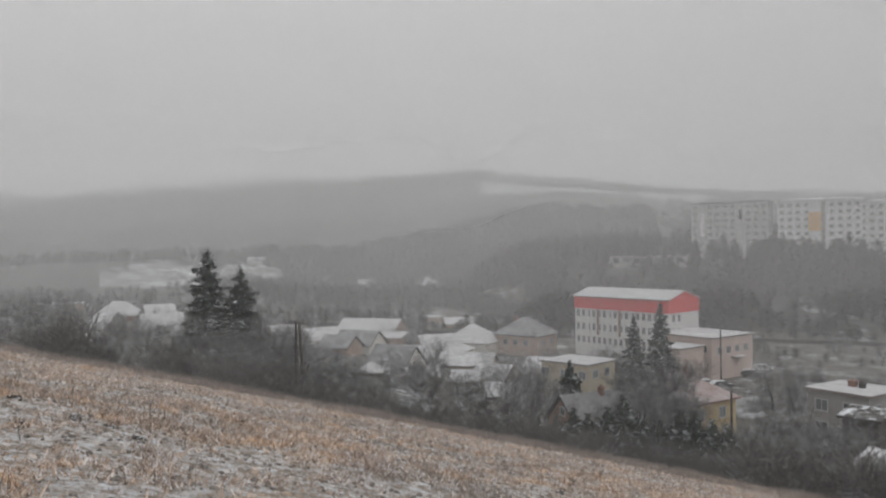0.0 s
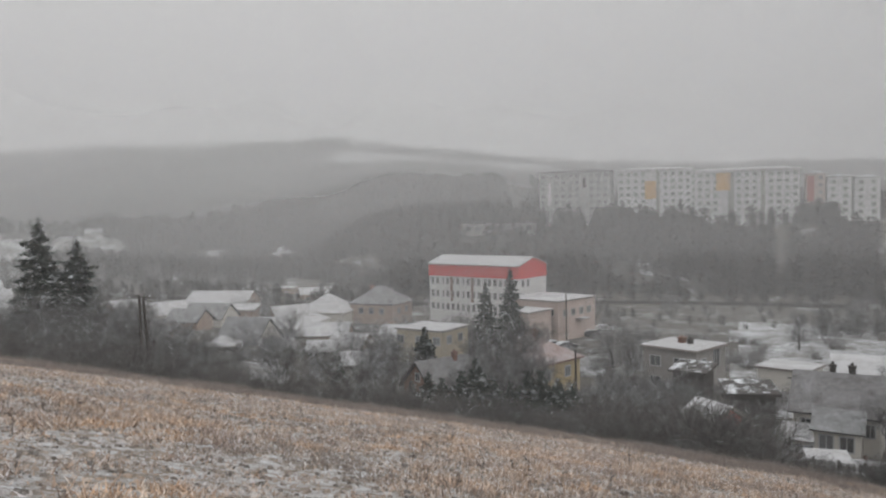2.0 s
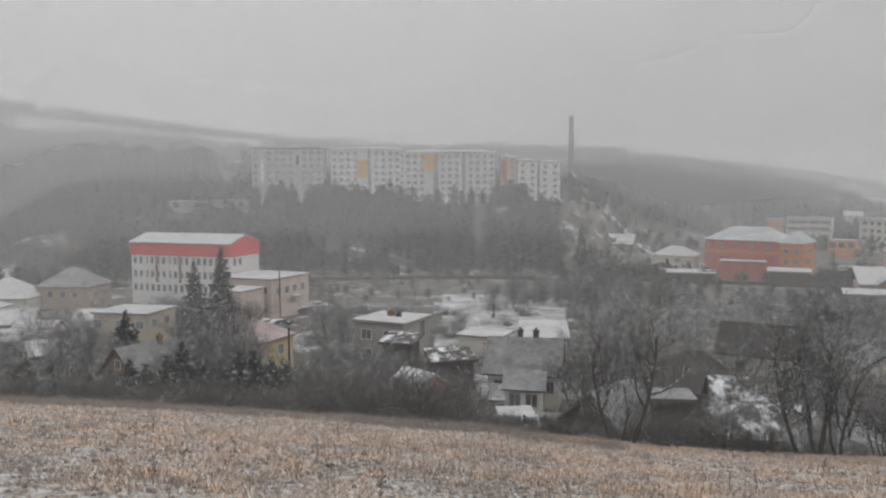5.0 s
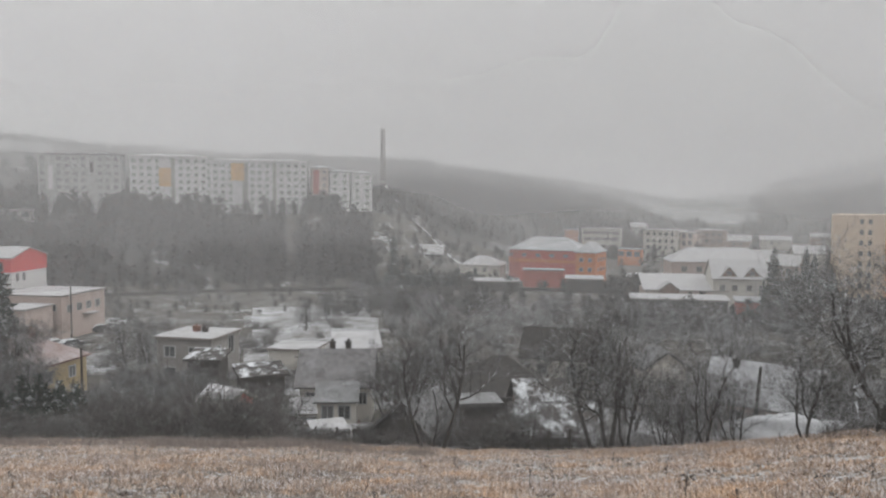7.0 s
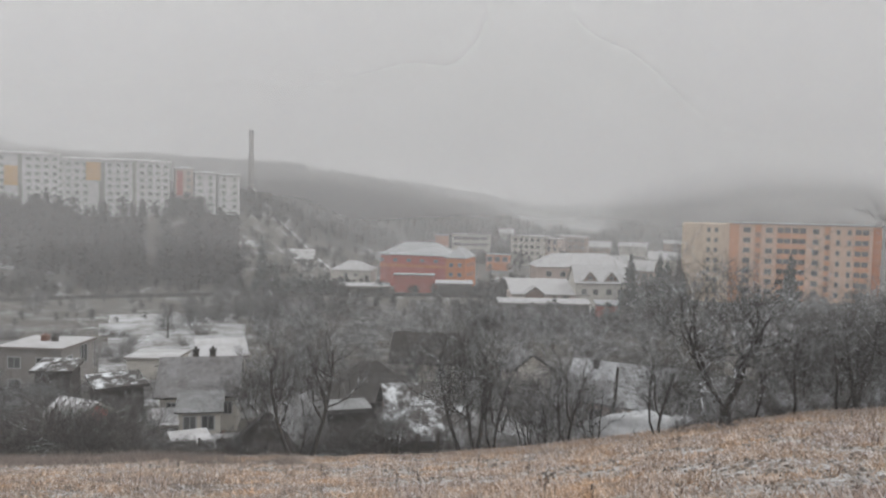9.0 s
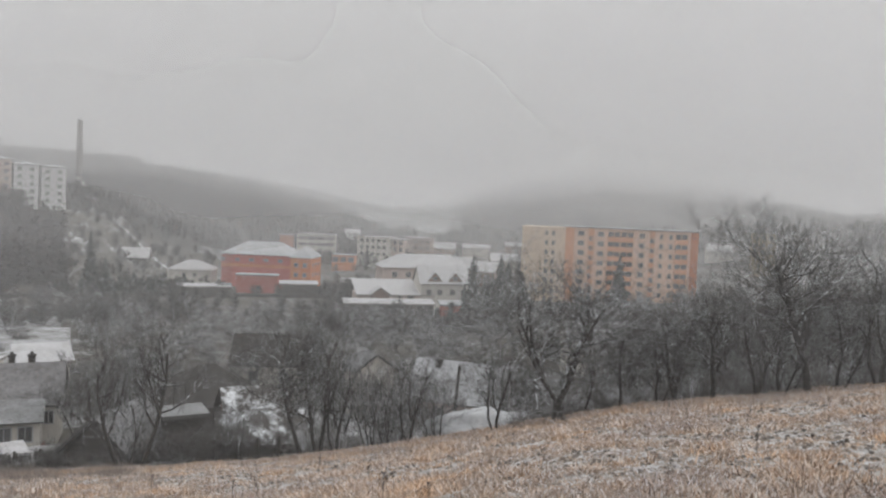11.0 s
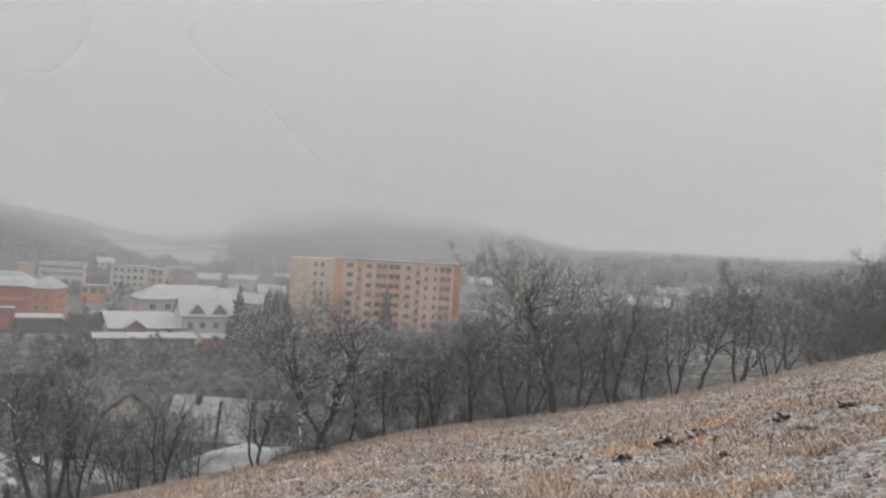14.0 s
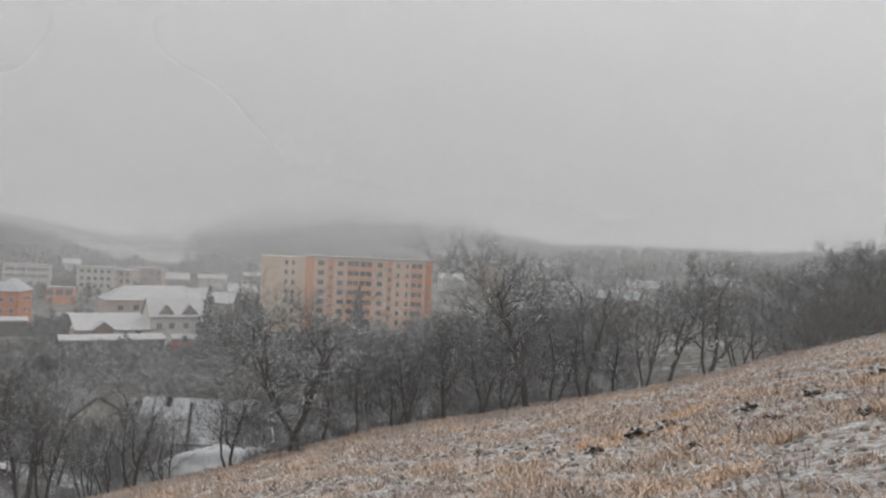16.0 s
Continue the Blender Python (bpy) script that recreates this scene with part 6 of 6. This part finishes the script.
# ---------------------------------------------------------------- the meadow's grass
def meadow_grass(name, label, count, seed, per, hmin, hmax, lean0, lean1, w0, w1, spread, bias, mat=None):
    """Blades in tufts, thick where the sward is, thin where snow lies."""
    r = np.random.RandomState(seed)
    az = r.uniform(-37, 120, count)
    d = 7.5 + (edge_of_field(az) + 1.5 - 7.5) * r.uniform(0, 1, count) ** 0.85
    x, y = d * np.sin(np.radians(az)), d * np.cos(np.radians(az))
    clump = (1.2 * lattice(x, y, 0.75, 40, 2) + 0.6 * lattice(x, y, 4.0, 41, 2) - 0.9) * 4.4
    keep = r.uniform(-1.1, 1.0, count) < clump + bias + 0.34 * sstep(14, 36, d) - 0.12
    x, y, d, clump = x[keep], y[keep], d[keep], clump[keep]
    n = len(x)
    z = land(x, y)
    tall = r.uniform(hmin, hmax, n) * (1 + 0.3 * np.clip(clump, -1, 1))
    a = r.uniform(0, 2 * np.pi, (n, per))
    px, py = x[:, None] + r.normal(0, spread, (n, per)), y[:, None] + r.normal(0, spread, (n, per))
    h = tall[:, None] * r.uniform(0.55, 1.35, (n, per))
    lean = h * r.uniform(lean0, lean1, (n, per))
    w = r.uniform(w0, w1, (n, per)) * (1 + d[:, None] / 50)
    b = a + r.uniform(-1, 1, (n, per))
    base = z[:, None] - 0.02 + np.zeros((n, per))
    v0 = np.stack([px - np.sin(a) * w, py + np.cos(a) * w, base], -1)
    v1 = np.stack([px + np.sin(a) * w, py - np.cos(a) * w, base], -1)
    v2 = np.stack([px + np.cos(b) * lean, py + np.sin(b) * lean, base + h], -1)
    verts = np.stack([v0, v1, v2], 2).reshape(-1, 3)
    ob = new(name, mesh_from_arrays(name, verts, np.arange(len(verts)).reshape(-1, 3), mat or BLADES))
    tagged(ob, label, "grass", kind="stuff")


meadow_grass("dry_grass", "matted straw-coloured meadow grass dusted with snow", 210000, 21, 5, 0.03, 0.10, 0.5, 2.2, 0.006, 0.013, 0.12, -0.05)
meadow_grass("grass_tussock", "straw-coloured grass tussocks standing out of the snow", 28000, 22, 22, 0.06, 0.145, 0.4, 1.8, 0.007, 0.014, 0.12, -0.30)
meadow_grass("dead_stalks", "dead brown weed stalks standing in the grass", 3200, 23, 9, 0.12, 0.28, 0.05, 0.5, 0.005, 0.009, 0.10, -0.10, STALKS)


def edge_weeds(name, label, count, seed, a0, a1, inner, outer, hmin, hmax, mat):
    """A ragged belt of weeds along the meadow's lower edge."""
    r = np.random.RandomState(seed)
    az = r.uniform(a0, a1, count)
    d = edge_of_field(az) + r.uniform(inner, outer, count)
    x, y = d * np.sin(np.radians(az)), d * np.cos(np.radians(az))
    keep = r.uniform(0.25, 0.75, count) < lattice(x, y, 3.0, seed)
    x, y, d = x[keep], y[keep], d[keep]
    n, per = len(x), 14
    tall = r.uniform(hmin, hmax, n) * (0.5 + lattice(x, y, 5.0, seed + 1))
    px, py = x[:, None] + r.normal(0, 0.16, (n, per)), y[:, None] + r.normal(0, 0.16, (n, per))
    h = tall[:, None] * r.uniform(0.4, 1.2, (n, per))
    a, b = r.uniform(0, 6.28, (n, per)), r.uniform(0, 6.28, (n, per))
    w, lean = r.uniform(0.006, 0.014, (n, per)), h * r.uniform(0.1, 0.8, (n, per))
    base = land(x, y)[:, None] - 0.03 + np.zeros((n, per))
    verts = np.stack([np.stack([px - np.sin(a) * w, py + np.cos(a) * w, base], -1), np.stack([px + np.sin(a) * w, py - np.cos(a) * w, base], -1),
                      np.stack([px + np.cos(b) * lean, py + np.sin(b) * lean, base + h], -1)], 2).reshape(-1, 3)
    tagged(new(name, mesh_from_arrays(name, verts, np.arange(len(verts)).reshape(-1, 3), mat)), label, "weeds", kind="stuff")


edge_weeds("weed_belt", "brown bramble and weed belt along the meadow's edge", 12000, 61, -38, 44, -10.0, 0.5, 0.20, 0.60, BRAMBLE)
edge_weeds("meadow_weeds", "withered brown weeds standing in the meadow", 7500, 67, -38, 46, -44.0, -5.0, 0.10, 0.30, BRAMBLE)
edge_weeds("edge_grass", "tall straw grass along the meadow's edge", 11000, 63, 36, 118, -7.0, 0.0, 0.08, 0.24, BLADES)


def sward_lumps(count, seed):
    """Uneven low clumps all over the meadow, in one mesh."""
    r = np.random.RandomState(seed)
    az = r.uniform(-37, 120, count)
    d = 8.5 + (edge_of_field(az) + 1.0 - 8.5) * r.uniform(0, 1, count) ** 0.9
    x, y = d * np.sin(np.radians(az)), d * np.cos(np.radians(az))
    clump = (0.92 - 1.2 * lattice(x, y, 0.75, 40, 2) - 0.6 * lattice(x, y, 4.0, 41, 2)) * 3.0
    keep = r.uniform(-1.3, 1.0, count) < clump + 0.2
    x, y, d = x[keep], y[keep], d[keep]
    n, k = len(x), 6
    rad = r.uniform(0.015, 0.050, n) * (1 + d / 45)
    high = rad * r.uniform(0.5, 1.15, n)
    a = np.arange(k) * 2 * np.pi / k + r.uniform(0, 6.28, (n, 1))
    z = land(x, y)
    rows = []
    for q, up in ((1.0, -0.25), (0.72, 0.62)):
        rr = rad[:, None] * q * r.uniform(0.4, 1.6, (n, k))
        rows.append(np.stack([x[:, None] + np.cos(a) * rr, y[:, None] + np.sin(a) * rr, z[:, None] + high[:, None] * up * r.uniform(0.6, 1.4, (n, k))], -1))
    top = np.stack([x + r.normal(0, 0.2, n) * rad, y + r.normal(0, 0.2, n) * rad, z + high], -1)[:, None, :]
    verts = np.concatenate(rows + [top], 1).reshape(-1, 3)
    one = []
    for j in range(k):
        jn = (j + 1) % k
        one += [(j, jn, k + jn), (j, k + jn, k + j), (k + j, k + jn, 2 * k)]
    faces = (np.arange(n)[:, None, None] * (2 * k + 1) + np.array(one)[None]).reshape(-1, 3)
    tagged(new("sward_clumps", mesh_from_arrays("sward_clumps", verts, faces, TUFTS)), "frozen clumps of matted grass with snow caught on them", "grass", kind="stuff")


sward_lumps(52000, 31)


def clod(az, d, s, seed):
    x, y = at(az, d)
    bm = bmesh.new()
    bmesh.ops.create_icosphere(bm, subdivisions=3, radius=1.0)
    for v in bm.verts:
        k = 1 + 0.75 * noise.noise(v.co * 2.1 + Vector((seed, 0, 0))) + 0.45 * noise.noise(v.co * 6 + Vector((0, seed, 0)))
        v.co = Vector((v.co.x * k * s, v.co.y * k * s, max(-0.3, v.co.z) * k * s * 0.62))
    me = bpy.data.meshes.new("molehill")
    bm.to_mesh(me)
    bm.free()
    me.materials.append(SOIL)
    ob = new("molehill", me)
    ob.matrix_basis = pose(x, y, float(land(x, y)) - 0.02)
    tagged(ob, "dark crumbly molehill among frosted grass", "molehill", "molehills in the meadow")


for k, (az, d, s) in enumerate(((99.9, 19.5, 0.20), (98.2, 18.2, 0.24), (112.8, 23, 0.20), (62.0, 21.5, 0.17), (106.5, 18.0, 0.16), (109.6, 17.0, 0.14), (92.0, 17.2, 0.13), (104.2, 24, 0.15), (-19.6, 22, 0.12), (-14.3, 26, 0.13), (-24.6, 19.0, 0.17), (-28.0, 21, 0.15), (-20.8, 16.5, 0.12), (47.6, 18, 0.14), (23.0, 18.5, 0.14), (88.5, 15.5, 0.14), (95.0, 16.0, 0.17), (96.4, 22.5, 0.16), (101.6, 15.2, 0.17), (103.0, 17.4, 0.14), (105.0, 20.5, 0.20), (107.8, 14.6, 0.16), (108.8, 21.0, 0.18), (110.9, 18.8, 0.17), (111.8, 15.4, 0.20), (113.6, 19.0, 0.18), (90.4, 20.0, 0.12), (-26.2, 15.0, 0.15), (-22.6, 18.4, 0.13), (-17.8, 17.6, 0.12), (8.0, 21.0, 0.12), (35.0, 20.0, 0.12), (70.0, 19.0, 0.13))):
    if k < 15 or k % 2 == 0:
        clod(az, d, s * (1.35 if k < 4 else 1.1), k * 3.7)


def weed(az, d, h, seed):
    r = random.Random(seed)
    x, y = at(az, d)
    limbs = [([Vector((0, 0, 0)), Vector((r.gauss(0, .03), r.gauss(0, .03), h * 0.5)), Vector((r.gauss(0, .06), r.gauss(0, .06), h))], [0.008, 0.006, 0.004])]
    for k in range(9):
        q = Vector((0, 0, h * r.uniform(0.45, 0.95)))
        dd = Vector((r.gauss(0, 1), r.gauss(0, 1), 1.2)).normalized()
        limbs.append(([q, q + dd * h * 0.14, q + dd * h * 0.2], [0.004, 0.006, 0.009]))
    ob = thing("weed_stalk", pose(x, y, float(land(x, y)) - 0.03), "tall dry weed stalk standing over the grass", "weed", "dry weed stalks")
    part("stalk", limbs_mesh("stalk", limbs, 4, SCRUB), ob)


for k in range(70):
    az = rng.uniform(-32, 114)
    weed(az, 13 + (float(edge_of_field(az)) - 14) * rng.random(), rng.uniform(0.35, 0.8), k)


# ---------------------------------------------------------------- mist in the valley
def mist_bank(radius, thick, a0=-75, a1=150):
    b = Build()
    n = 90
    vs = []
    for k in range(n + 1):
        az = a0 + (a1 - a0) * k / n
        x, y = at(az, radius)
        vs += [(x, y, -60), (x, y, 280)]
    b.add(vs, [(2 * k, 2 * k + 2, 2 * k + 3, 2 * k + 1) for k in range(n)])
    ob = new("mist_bank", b.mesh("mist_bank", mist(thick, 1.0 if radius >= 400 else 0.0), smooth=True))
    tagged(ob, "thin grey veil of snow mist hanging in the valley", "mist", kind="stuff")


for radius, thick in ((33, 0.09), (118, 0.13), (175, 0.165), (280, 0.22), (400, 0.27), (550, 0.34), (740, 0.54)):
    mist_bank(radius, thick)
